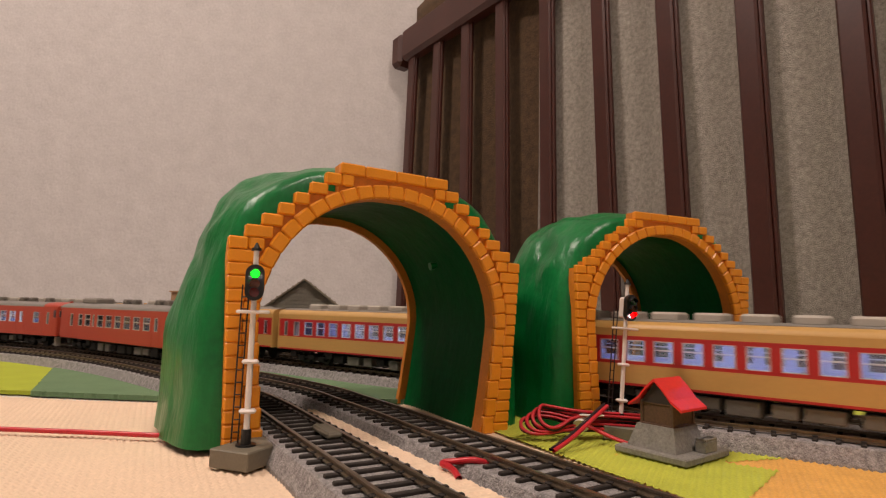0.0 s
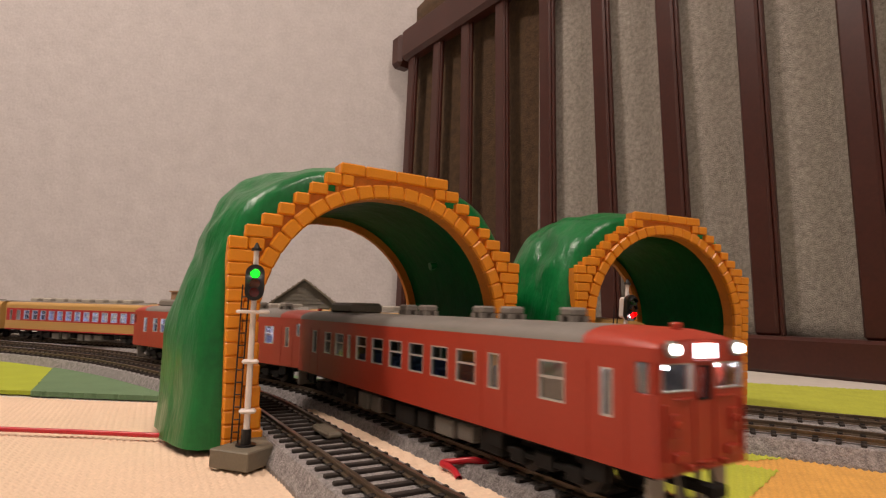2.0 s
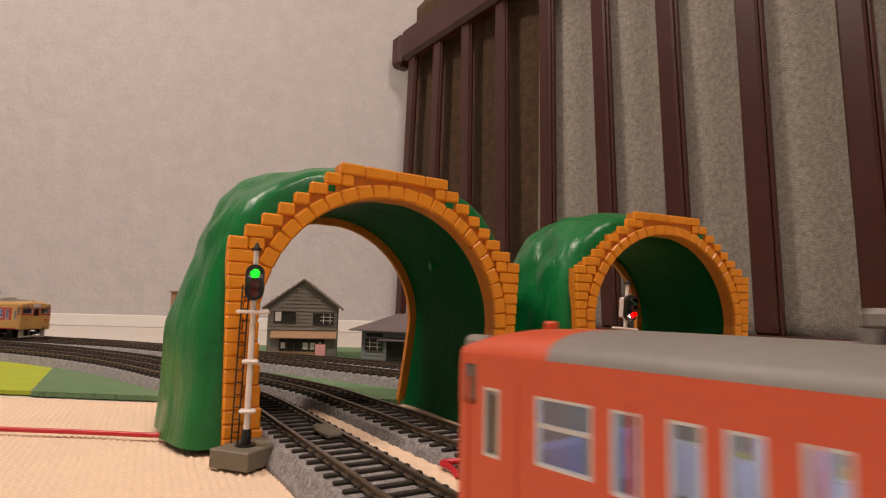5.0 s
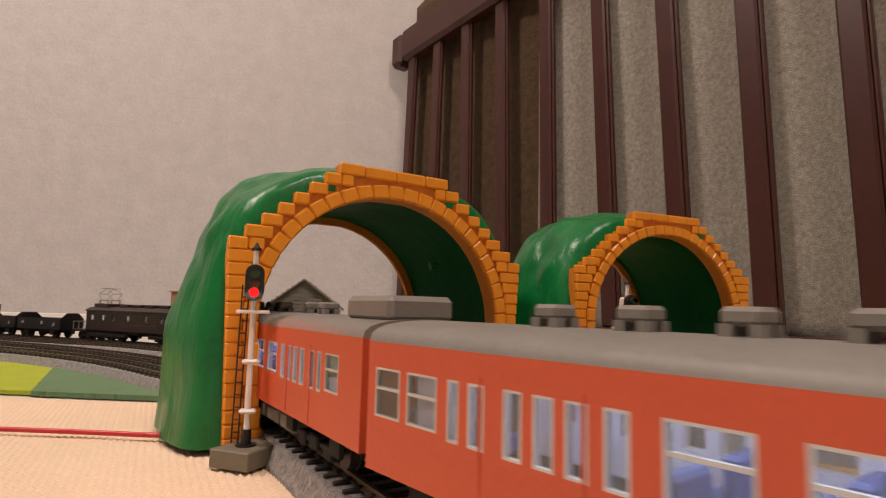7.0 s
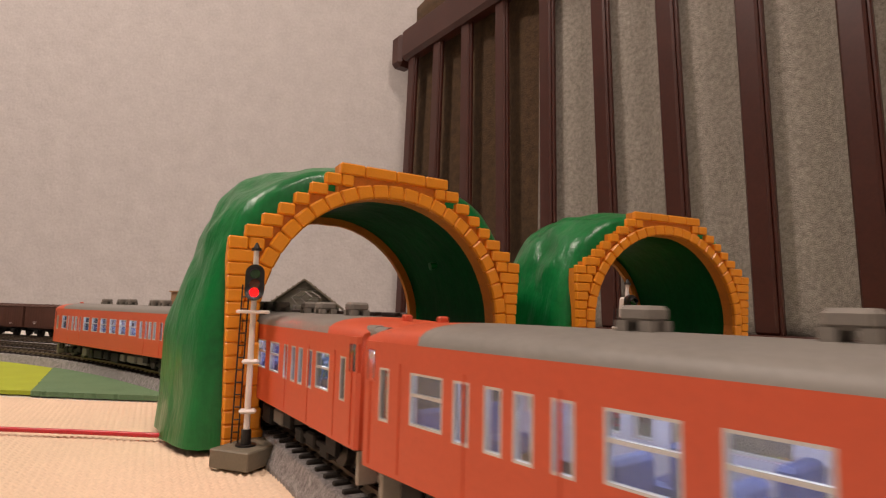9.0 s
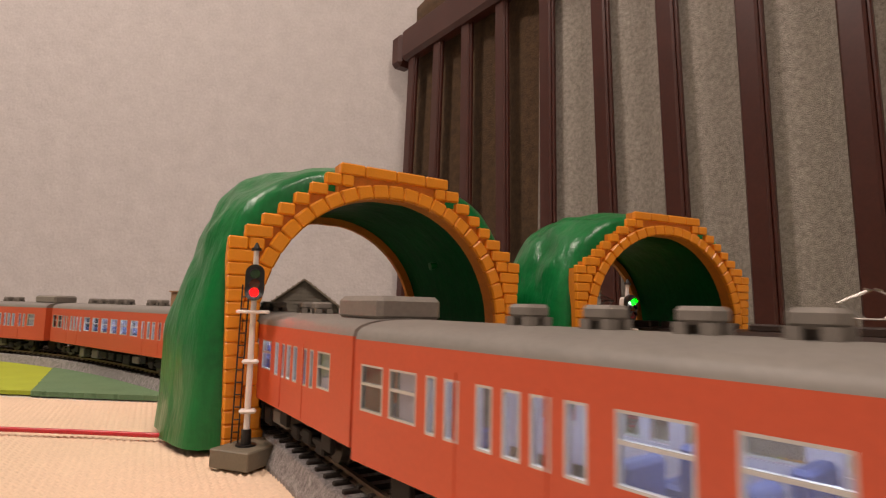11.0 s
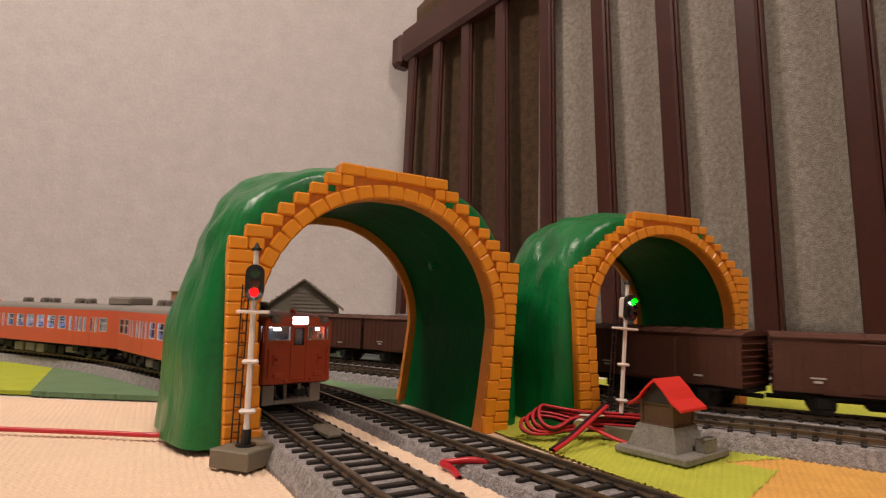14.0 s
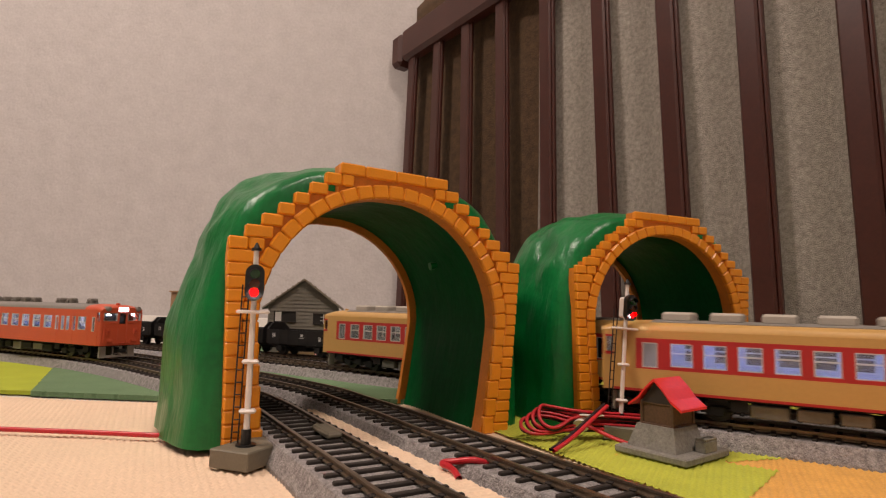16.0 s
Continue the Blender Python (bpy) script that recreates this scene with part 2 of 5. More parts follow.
def solid(name, b, mat, label, category="", m=None, group="", kind="", smooth=False):
    ob = new(name, b.mesh(name, mat, smooth) if isinstance(b, Build) else b)
    if m is not None:
        ob.matrix_basis = m
    return tagged(ob, label, category, group, kind)


# ---- track lines ----
RAIL = 0.0115   # height of the rail's head
LINES = {
    "A": [(-2600, 900), (-1500, 840), (-1100, 800), (-700, 716), (-467, 619), (-380, 577), (-290, 519), (-222, 462), (-160, 402), (-116, 352),
          (-90, 314), (-64, 270), (-44, 236), (-21, 197), (-9, 176), (22, 130), (54, 88), (121, 4), (250, -156), (400, -350), (900, -1000)],
    "B": [(-2600, 980), (-1500, 930), (-1100, 885), (-700, 780), (-527, 700), (-439, 660), (-335, 598), (-262, 545), (-134, 438), (-73, 375),
          (-50, 341), (-22, 299), (5, 255), (26, 222), (49, 186), (107, 103), (168, 20), (285, -140), (415, -325), (920, -1050)],
    "C": [(-2600, 1050), (-1500, 1000), (-1100, 960), (-760, 855), (-588, 785), (-494, 750), (-405, 722), (-329, 681), (-150, 561), (-89, 518),
          (-37, 481), (28, 440), (76, 394), (108, 343), (136, 304), (170, 285), (197, 266), (260, 226), (340, 180), (480, 105), (700, 0), (2200, -700)],
    "D": [(-3700, 1120), (-1500, 1070), (-1100, 1030), (-760, 900), (-633, 846), (-531, 803), (-430, 767), (-350, 725), (-168, 626),
          (-102, 588), (-42, 548), (40, 490), (110, 422), (156, 356), (195, 329), (233, 308), (300, 274), (400, 226), (560, 152), (800, 50), (2200, -550)],
}


def spline(points, n=24):
    P = np.array(points, float) / 1000
    Q = np.vstack([2 * P[0] - P[1], P, 2 * P[-1] - P[-2]])
    out = []
    for i in range(1, len(Q) - 2):
        a, b, c, d = Q[i - 1:i + 3]
        t1 = np.linalg.norm(b - a) ** 0.5
        t2 = t1 + np.linalg.norm(c - b) ** 0.5
        t3 = t2 + np.linalg.norm(d - c) ** 0.5
        for t in np.linspace(t1, t2, n, endpoint=False):
            a1, a2, a3 = (t1 - t) / t1 * a + t / t1 * b, ((t2 - t) * b + (t - t1) * c) / (t2 - t1), ((t3 - t) * c + (t - t2) * d) / (t3 - t2)
            b1, b2 = ((t2 - t) * a1 + t * a2) / t2, ((t3 - t) * a2 + (t - t1) * a3) / (t3 - t1)
            out.append(((t2 - t) * b1 + (t - t1) * b2) / (t2 - t1))
    out.append(P[-1])
    return np.array(out)


class Line:
    """A track's centre line, by its length in metres; 0 lies where it leaves the room's far left (x = -1.5)."""

    def __init__(self, points):
        p = spline(points)
        self.s = np.r_[0, np.cumsum(np.linalg.norm(np.diff(p, axis=0), axis=1))]
        self.p = p
        self.s -= np.interp(-1.5, p[:, 0], self.s)

    def at(self, s):
        return np.array([np.interp(s, self.s, self.p[:, 0]), np.interp(s, self.s, self.p[:, 1])])

    def turn(self, s, d=0.01):
        v = self.at(s + d) - self.at(s - d)
        return math.atan2(v[1], v[0])

    def spot(self, s, z=0.0):
        x, y = self.at(s)
        return Matrix.Translation((x, y, z)) @ Matrix.Rotation(self.turn(s), 4, "Z")


TRACK = {k: Line(v) for k, v in LINES.items()}

# ---- room ----


def room():
    b = Build().box(-4.2, 2.8, -1.6, 1.5, -0.06, -0.003)
    solid("floor", b, M["floor"], "pale smooth floor under the layout", "floor", kind="structure")
    solid("wall_north", Build().box(-4.2, 2.8, 1.5, 1.6, -0.06, 2.4), M["wallpaper"], "light grey textured wallpaper wall", "wall", kind="structure")
    solid("wall_south", Build().box(-4.2, 2.8, -1.7, -1.6, -0.06, 2.4), M["plain_wall"], "plain pale wall", "wall", kind="structure")
    solid("wall_west", Build().box(-4.3, -4.2, -1.7, 1.6, -0.06, 2.4), M["plain_wall"], "plain pale wall", "wall", kind="structure")
    solid("wall_east", Build().box(2.8, 2.9, -1.7, 1.6, -0.06, 2.4), M["plain_wall"], "plain pale wall", "wall", kind="structure")
    solid("ceiling", Build().box(-4.3, 2.9, -1.7, 1.6, 2.4, 2.5), M["ceiling"], "plain white ceiling", "ceiling", kind="structure")
    solid("baseboard", Build().box(-4.2, 2.8, 1.488, 1.5, -0.003, 0.028, 0.002), M["white_trim"], "white painted baseboard", "baseboard", kind="structure")
    lamp = thing("ceiling_lamp", "round white ceiling lamp glowing warm, assumed out of view", "lamp", pose(0.4, -0.55, 2.4), "ceiling lamps")
    part("lamp_body", Build().tube((0, 0, -0.05), (0, 0, 0), 0.3, 0.3, 32), M["white_trim"], lamp)
    part("cover", Build().tube((0, 0, -0.11), (0, 0, -0.05), 0.2, 0.29, 32), M["lamp_cover"], lamp)
    # second lamp body, made up to go with the left fill light
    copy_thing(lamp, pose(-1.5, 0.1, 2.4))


room()


def waffle(x0, x1, y0, y1, step, high, inside, z=0.0, fine=3):
    """A mat with rows of small rounded bumps."""
    xs, ys = [np.arange(int(a / step * fine), int(b / step * fine) + 1) * step / fine for a, b in ((x0, x1), (y0, y1))]
    nx, ny = len(xs) - 1, len(ys) - 1
    gx, gy = np.meshgrid(xs, ys)
    row = np.floor(gy / step + 1e-6)
    hz = z + high * (0.5 + 0.5 * np.cos(2 * np.pi * (gx / step + 0.5 * (row % 2)))) * (0.5 - 0.5 * np.cos(2 * np.pi * gy / step))
    v = np.stack([gx.ravel(), gy.ravel(), hz.ravel()], 1)
    keep = np.array([inside(a, b) for a, b in zip(gx.ravel(), gy.ravel())])
    f = []
    for j in range(ny):
        for i in range(nx):
            q = (j * (nx + 1) + i, j * (nx + 1) + i + 1, (j + 1) * (nx + 1) + i + 1, (j + 1) * (nx + 1) + i)
            if all(keep[k] for k in q):
                f.append(q)
    used = sorted({k for q in f for k in q})
    re = {k: i for i, k in enumerate(used)}
    return v[used], [tuple(re[k] for k in q) for q in f]


def in_polygon(poly):
    def test(x, y):
        c = False
        for (x0, y0), (x1, y1) in zip(poly, poly[1:] + poly[:1]):
            if (y0 > y) != (y1 > y) and x < (x1 - x0) * (y - y0) / (y1 - y0) + x0:
                c = not c
        return c
    return test


def mats():
    v, f = waffle(-0.5, 0.16, 0.1, 0.45, 0.0034, 0.0015, lambda x, y: y < 0.40 + 0.02 * math.sin(9 * x), -0.0016)
    solid("cream_mat", mesh_of("cream_mat", v, f, [M["mat"]], smooth=True), None, "cream woven waffle mat on the floor", "mat")
    poly = [(0.0, 0.37), (0.03, 0.31), (0.055, 0.262), (0.08, 0.218), (0.096, 0.193), (0.112, 0.212), (0.142, 0.247), (0.125, 0.259), (0.150, 0.266), (0.172, 0.272), (0.13, 0.32), (0.1, 0.38), (0.03, 0.42)]
    v, f = waffle(-0.01, 0.2, 0.18, 0.43, 0.0030, 0.0009, in_polygon(poly), -0.0001, 4)
    solid("lime_mat", mesh_of("lime_mat", v, f, [M["mat_lime"]], smooth=True), None, "lime green waffle mat piece between the tracks", "mat")
    poly = [(0.08, 0.235), (0.11, 0.18), (0.15, 0.1), (0.36, 0.08), (0.36, 0.2), (0.19, 0.27), (0.14, 0.30)]
    v, f = waffle(0.07, 0.38, 0.07, 0.31, 0.0030, 0.0009, in_polygon(poly), -0.0004, 4)
    solid("orange_mat", mesh_of("orange_mat", v, f, [M["mat_orange"]], smooth=True), None, "orange waffle mat piece beside the track", "mat")
    poly = [(0.02, 0.56), (0.14, 0.44), (0.4, 0.30), (0.62, 0.26), (0.6, 0.46), (0.3, 0.56)]
    v, f = waffle(0.0, 0.65, 0.22, 0.6, 0.006, 0.0009, in_polygon(poly), 0.0)
    solid("lime_mat", mesh_of("lime_mat_back", v, f, [M["mat_lime"]], smooth=True), None, "lime green waffle mat behind the far track", "mat")

    def felt(name, poly, z, mat, label):
        rr = random.Random(len(label))
        edge = []
        for (xa, ya), (xb, yb) in zip(poly, poly[1:] + poly[:1]):
            n = max(2, int(math.hypot(xb - xa, yb - ya) / 0.0022))
            edge += [(xa + (xb - xa) * i / n + rr.uniform(-0.0007, 0.0007), ya + (yb - ya) * i / n + rr.uniform(-0.0007, 0.0007)) for i in range(n)]
        b = Build().prism(edge, "z", -0.002, z)
        solid(name, b, mat, label, "felt")
    felt("green_felt", [(-0.277, 0.399), (-0.18, 0.391), (-0.02, 0.402), (-0.02, 0.55), (-0.2, 0.62), (-0.372, 0.57)], 0.0014, M["felt_dark"],
         "dark green felt sheet with a ragged front edge")
    felt("lime_felt", [(-0.62, 0.415), (-0.27, 0.403), (-0.31, 0.50), (-0.36, 0.60), (-0.62, 0.68)], 0.0008, M["felt_lime"], "lime green felt sheet beside the track")
    felt("green_felt", [(-0.30, 0.74), (-0.02, 0.59), (0.1, 0.62), (0.1, 0.9), (-0.3, 0.9)], 0.0008, M["felt_dark"], "green felt sheet behind the far tracks")


mats()


# ---- slatted panel with cloth behind ----
def slat_panel():
    foot, far = Vector((0.464, 0.62, 0)), Vector((-0.088, 1.41, 0))
    d = (far - foot).normalized()
    ang = math.atan2(d.y, d.x)
    step = (far - foot).length / 8
    m = Matrix.Translation(foot) @ Matrix.Rotation(ang, 4, "Z")
    rack = thing("slatted_panel", "dark brown wooden slatted panel standing on the floor", "panel", m)
    length = (far - foot).length
    top = 0.735
    # each slat leans a little along the panel: its place at the bottom rail and at the top rail
    leans = {0: (-0.005, 0.017), 1: (0.111, 0.133), 2: (0.225, 0.254), 3: (0.349, 0.376), 4: (0.484, 0.4955), 5: (0.606, 0.623), 6: (0.729, 0.740), 7: (0.865, 0.850), 8: (0.990, 0.962)}
    for i in range(-3, 9):
        xb, xt = leans.get(i, (i * step - 0.005, i * step + 0.017))
        h = top - 0.01 - 0.041
        shear = Matrix(((1, 0, (xt - xb) / h, 0), (0, 1, 0, 0), (0, 0, 1, 0), (0, 0, 0, 1)))
        slat = Build().box(-0.0145, 0.0145, -0.006, 0.006, 0, h, 0.003, shear).box(-0.0195, -0.0145, -0.006, 0.002, 0, h, 0.0015, shear)
        part("slat", slat, M["wood"], rack, m=Matrix.Translation((xb, 0, 0.041)))
    part("top_rail", Build().box(-3.4 * step, length + 0.03, -0.02, 0.02, top - 0.042, top + 0.042, 0.009), M["wood"], rack)
    part("rail_cap", Build().box(length + 0.03, length + 0.075, -0.024, 0.024, top - 0.05, top + 0.036, 0.01), M["wood"], rack)
    part("bottom_rail", Build().box(-3.4 * step, length + 0.03, -0.016, 0.02, -0.003, 0.041, 0.004), M["wood"], rack)

    def cloth(name, x0, x1, mat, label, wave, off):
        n, k = 90, 30
        v, f = [], []
        for j in range(k + 1):
            for i in range(n + 1):
                x = x0 + (x1 - x0) * i / n
                z = 0.03 + (top + 0.1) * j / k
                y = -off + wave * (math.sin(x * 2 * math.pi / step + 1.6) + 0.3 * noise.noise((x * 9, z * 4, 2)))
                v.append((x, y, z))
        for j in range(k):
            for i in range(n):
                a = j * (n + 1) + i
                f.append((a, a + 1, a + n + 2, a + n + 1))
        me = mesh_of(name, v, f, [mat], smooth=True)
        ob = solid(name, me, None, label, "cloth", m)
        sm = ob.modifiers.new("thick", "SOLIDIFY")
        sm.thickness = 0.006
        return ob
    edge = 4.53 * step
    cloth("fleece_cloth", -3.4 * step, edge, M["fleece"], "thick grey fleece cloth behind the wooden slats", 0.007, 0.034)
    cloth("brown_cloth", edge - 0.01, length + 0.05, M["brown_cloth"], "dark brown cloth behind the wooden slats", 0.003, 0.042)


slat_panel()


# ---- tunnels ----
def tunnel(m, k, rise, label):
    """A toy tunnel; its front face lies in y = 0, it reaches back along +y. rise: extra height of the legs."""
    t = thing("toy_tunnel", label, "tunnel", m, "toy tunnels")
    W, S, dh, dw, bw = 0.0775 * k, 0.0914 * k + rise, 0.00575 * k, 0.00685 * k, 0.0725 * k
    depth = 0.107 * k
    crest = S + 7 * dh
    spring = 0.055 * k + rise
    R = 0.062 * k
    ring = 0.0068 * k

    def half_out(z):
        if z <= S:
            return bw + (W - bw) * z / S
        i = min(7, int((z - S) / dh + 1))
        return W - i * dw

    def half_in(z):
        if z < spring:
            return (0.0555 * k) + (R - 0.0555 * k) * max(0, z / spring) ** 0.8
        return math.sqrt(max(0, R * R - (z - spring) ** 2))

    # plate behind the bricks
    def plate(y0, y1):
        b = Build()
        inner = []
        for z in np.linspace(0, spring, 8):
            inner.append((half_in(z), z))
        for a in np.linspace(0, math.pi / 2, 17)[1:]:
            inner.append((R * math.cos(a), spring + R * math.sin(a)))
        for s in (-1, 1):
            for (xa, za), (xb, zb) in zip(inner, inner[1:]):
                oa = max(half_out(za) - 0.0006, xa + 0.001)
                ob_ = max(half_out(max(zb - 1e-5, za)) - 0.0006, xb + 0.001)
                if zb > S - 0.002:
                    oa = ob_ = max(half_out(zb) - 0.001, xb + 0.001)
                vs = [(s * x, y, z) for y in (y0, y1) for x, z in ((xa, za), (oa, za), (ob_, zb), (xb, zb))]
                b.poly(vs, [(0, 1, 2, 3), (7, 6, 5, 4), (0, 3, 7, 4), (1, 5, 6, 2), (0, 4, 5, 1), (3, 2, 6, 7)])
        b.box(-0.0290 * k, 0.0290 * k, y0, y1, spring + R - 0.0005, crest - 0.0005)
        return b
    part("portal_plate", plate(0.0, 0.008 * k).mesh("portal_plate", M["brick_back"], weld=True), None, t, "orange plastic portal plate")
    part("portal_plate", plate(depth - 0.004 * k, depth).mesh("portal_plate", M["brick_back"], weld=True), None, t, "orange plastic portal plate at the rear")
    # bricks of the courses
    shared = {}

    def brick(x0, x1, z0, z1, y=-0.0016):
        key = (round((x1 - x0) * 2e4), round((z1 - z0) * 2e4))
        if key not in shared:
            w, h = (x1 - x0) / 2, (z1 - z0) / 2
            shared[key] = Build().box(-w, w, -0.0020 * k, 0.0020 * k, -h, h, 0.0007 * k).mesh("brick", M["brick"])
        part("brick", shared[key], None, t, m=Matrix.Translation(((x0 + x1) / 2, y * k + 0.0012 * k, (z0 + z1) / 2)))
    n_low = int(round(S / dh))
    hz = S / n_low
    gap = 0.0002 * k
    rnd = random.Random(5)

    def ring_out(z):
        r = R + ring
        if z < spring:
            return half_in(z) + ring
        return math.sqrt(max(0, r * r - (z - spring) ** 2))
    long_b = 0.0135 * k
    for row in range(n_low + 7):
        if row < n_low:
            z0, z1 = row * hz, (row + 1) * hz
            out = half_out((z0 + z1) / 2)
        else:
            z0 = S + (row - n_low) * dh
            z1 = z0 + dh
            out = W - (row - n_low + 1) * dw
        zin = z0 if z0 > spring else z1
        inn = ring_out(zin) if z0 < spring + R + ring else 0.0
        inn = min(inn, ring_out(z0)) if z0 >= spring else ring_out(z0)
        for s in (-1, 1):
            x = out
            first = True
            while x > inn + 0.002 * k:
                w = long_b * (0.62 if (row % 2 and first) else 1.0) * rnd.uniform(0.95, 1.05)
                x2 = max(inn, x - w)
                if x2 - inn < 0.004 * k:
                    x2 = inn
                if x - x2 > 0.0025 * k:
                    a, c = sorted((s * (x - gap / 2), s * (x2 + gap / 2)))
                    brick(a, c, z0 + gap / 2, z1 - gap / 2)
                x, first = x2, False
    # the ring of the arch
    n_ring = 25
    for i in range(n_ring):
        a0, a1 = math.pi * i / n_ring, math.pi * (i + 1) / n_ring
        am = (a0 + a1) / 2
        if "ring" not in shared:
            w = (R + ring / 2) * math.pi / n_ring / 2 - gap / 2
            shared["ring"] = Build().box(-w, w, -0.0022 * k, 0.0022 * k, -ring / 2, ring / 2, 0.0008 * k).mesh("arch_brick", M["brick"])
        mm = Matrix.Translation(((R + ring / 2) * math.cos(am), -0.0008 * k, spring + (R + ring / 2) * math.sin(am))) @ Matrix.Rotation(math.pi / 2 - am, 4, "Y")
        part("arch_brick", shared["ring"], None, t, m=mm)
    nleg = max(4, int(spring / (0.0082 * k)))
    for j in range(nleg):
        z0, z1 = spring * j / nleg, spring * (j + 1) / nleg
        for s in (-1, 1):
            xi = half_in((z0 + z1) / 2)
            a, c = sorted((s * xi, s * (xi + ring)))
            brick(a + gap / 2, c - gap / 2, z0 + gap / 2, z1 - gap / 2, -0.0019)
    # green shell with soft folds
    def profile(u, v, inner):
        """u: 0..1 across from one foot over the top to the other; v: 0..1 along."""
        a = math.pi * u
        bulge = math.sin(math.pi * min(1, max(0, v))) ** 0.5
        if inner:
            hx, hz_, off = R + 0.004 * k, R + 0.004 * k, spring
        c, s = math.cos(a), math.sin(a)
        if inner:
            leg = 0.22
            if u < leg:
                return half_in(spring * u / leg) + 0.004 * k, spring * u / leg
            if u > 1 - leg:
                return -half_in(spring * (1 - u) / leg) - 0.004 * k, spring * (1 - u) / leg
            a = math.pi * (u - leg) / (1 - 2 * leg)
            return hx * math.cos(a), off + hz_ * math.sin(a)
        p = 0.56 - 0.04 * bulge
        w = (0.080 + 0.0135 * bulge) * k
        h = crest - 0.0045 * k + 0.0085 * k * bulge
        x = math.copysign(abs(c) ** p, c) * w
        z = abs(s) ** 0.72 * h
        lump = 0.004 * k * noise.noise((u * 9, v * 3.2, 4.1 * k)) + 0.0018 * k * noise.noise((u * 22, v * 7, 1.0))
        lump *= min(1, v * 5, (1 - v) * 5)
        x += lump * c * 1.2
        z += lump * max(0, s)
        low = min(1, z / (0.03 * k))
        x *= 1 + 0.012 * (1 - low)
        return x, max(0, z)
    for inner, name in ((False, "shell"), (True, "lining")):
        nu, nv = (72, 30) if not inner else (48, 12)
        vs, fs = [], []
        for j in range(nv + 1):
            v = j / nv
            for i in range(nu + 1):
                x, z = profile(i / nu, v, inner)
                vs.append((x, 0.006 * k + v * (depth - 0.012 * k), z))
        for j in range(nv):
            for i in range(nu):
                a = j * (nu + 1) + i
                q = (a, a + 1, a + nu + 2, a + nu + 1)
                fs.append(q if inner else q[::-1])
        if not inner:
            for j in (0, nv):
                base = j * (nu + 1)
                n0 = len(vs)
                for i in range(nu + 1):
                    x, z = profile(i / nu, 0.3, True)
                    vs.append((x, 0.006 * k + (j / nv) * (depth - 0.012 * k), z))
                for i in range(nu):
                    q = (base + i, base + i + 1, n0 + i + 1, n0 + i)
                    fs.append(q if j == 0 else q[::-1])
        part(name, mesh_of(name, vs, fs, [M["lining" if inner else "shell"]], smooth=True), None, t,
             "moulded green plastic hill shell" if not inner else "green inner wall, shade put into its colour")
    for s, z in (((0.92, 0.09), (-0.3, 0.115)) if rise == 0 else ()):
        x = s * half_in(z * k) if z < 0.1 else -0.02 * k
        zz = z * k if z < 0.1 else spring + math.sqrt(R * R - x * x) + 0.002 * k
        part("screw_boss", Build().tube((x, depth * 0.45, zz), (x * 1.08, depth * 0.45, zz + 0.001), 0.0024 * k, 0.002 * k, 12), M["shell"], t)
    return t


T1 = Matrix.Translation((-0.0273, 0.2837, 0)) @ Matrix.Rotation(0.505, 4, "Z") @ Matrix.Rotation(0.0225, 4, "Y")
T2 = Matrix.Translation((0.1340, 0.3459, 0)) @ Matrix.Rotation(0.3812, 4, "Z") @ Matrix.Rotation(0.012, 4, "Y")
tunnel(T1, 1.0, 0.0, "green plastic toy tunnel with an orange brick portal")
tunnel(T2, 0.852, 0.0113, "smaller-looking green toy tunnel with orange brick portal over two tracks")


# ---- railway tracks ----
def sweep(line, s0, s1, outline, step=0.01):
    """A strip along the line with the given cross-section (across, up)."""
    ss = np.arange(s0, s1 + step / 2, step)
    vs, fs, n = [], [], len(outline)
    for s in ss:
        m = line.spot(s)
        vs += [m @ Vector((0, a, z)) for a, z in outline]
    for j in range(len(ss) - 1):
        for i in range(n):
            a, b = j * n + i, j * n + (i + 1) % n
            fs.append((a, b, b + n, a + n))
    fs += [tuple(range(n))[::-1], tuple(range((len(ss) - 1) * n, len(ss) * n))]
    return Build().poly(vs, fs)


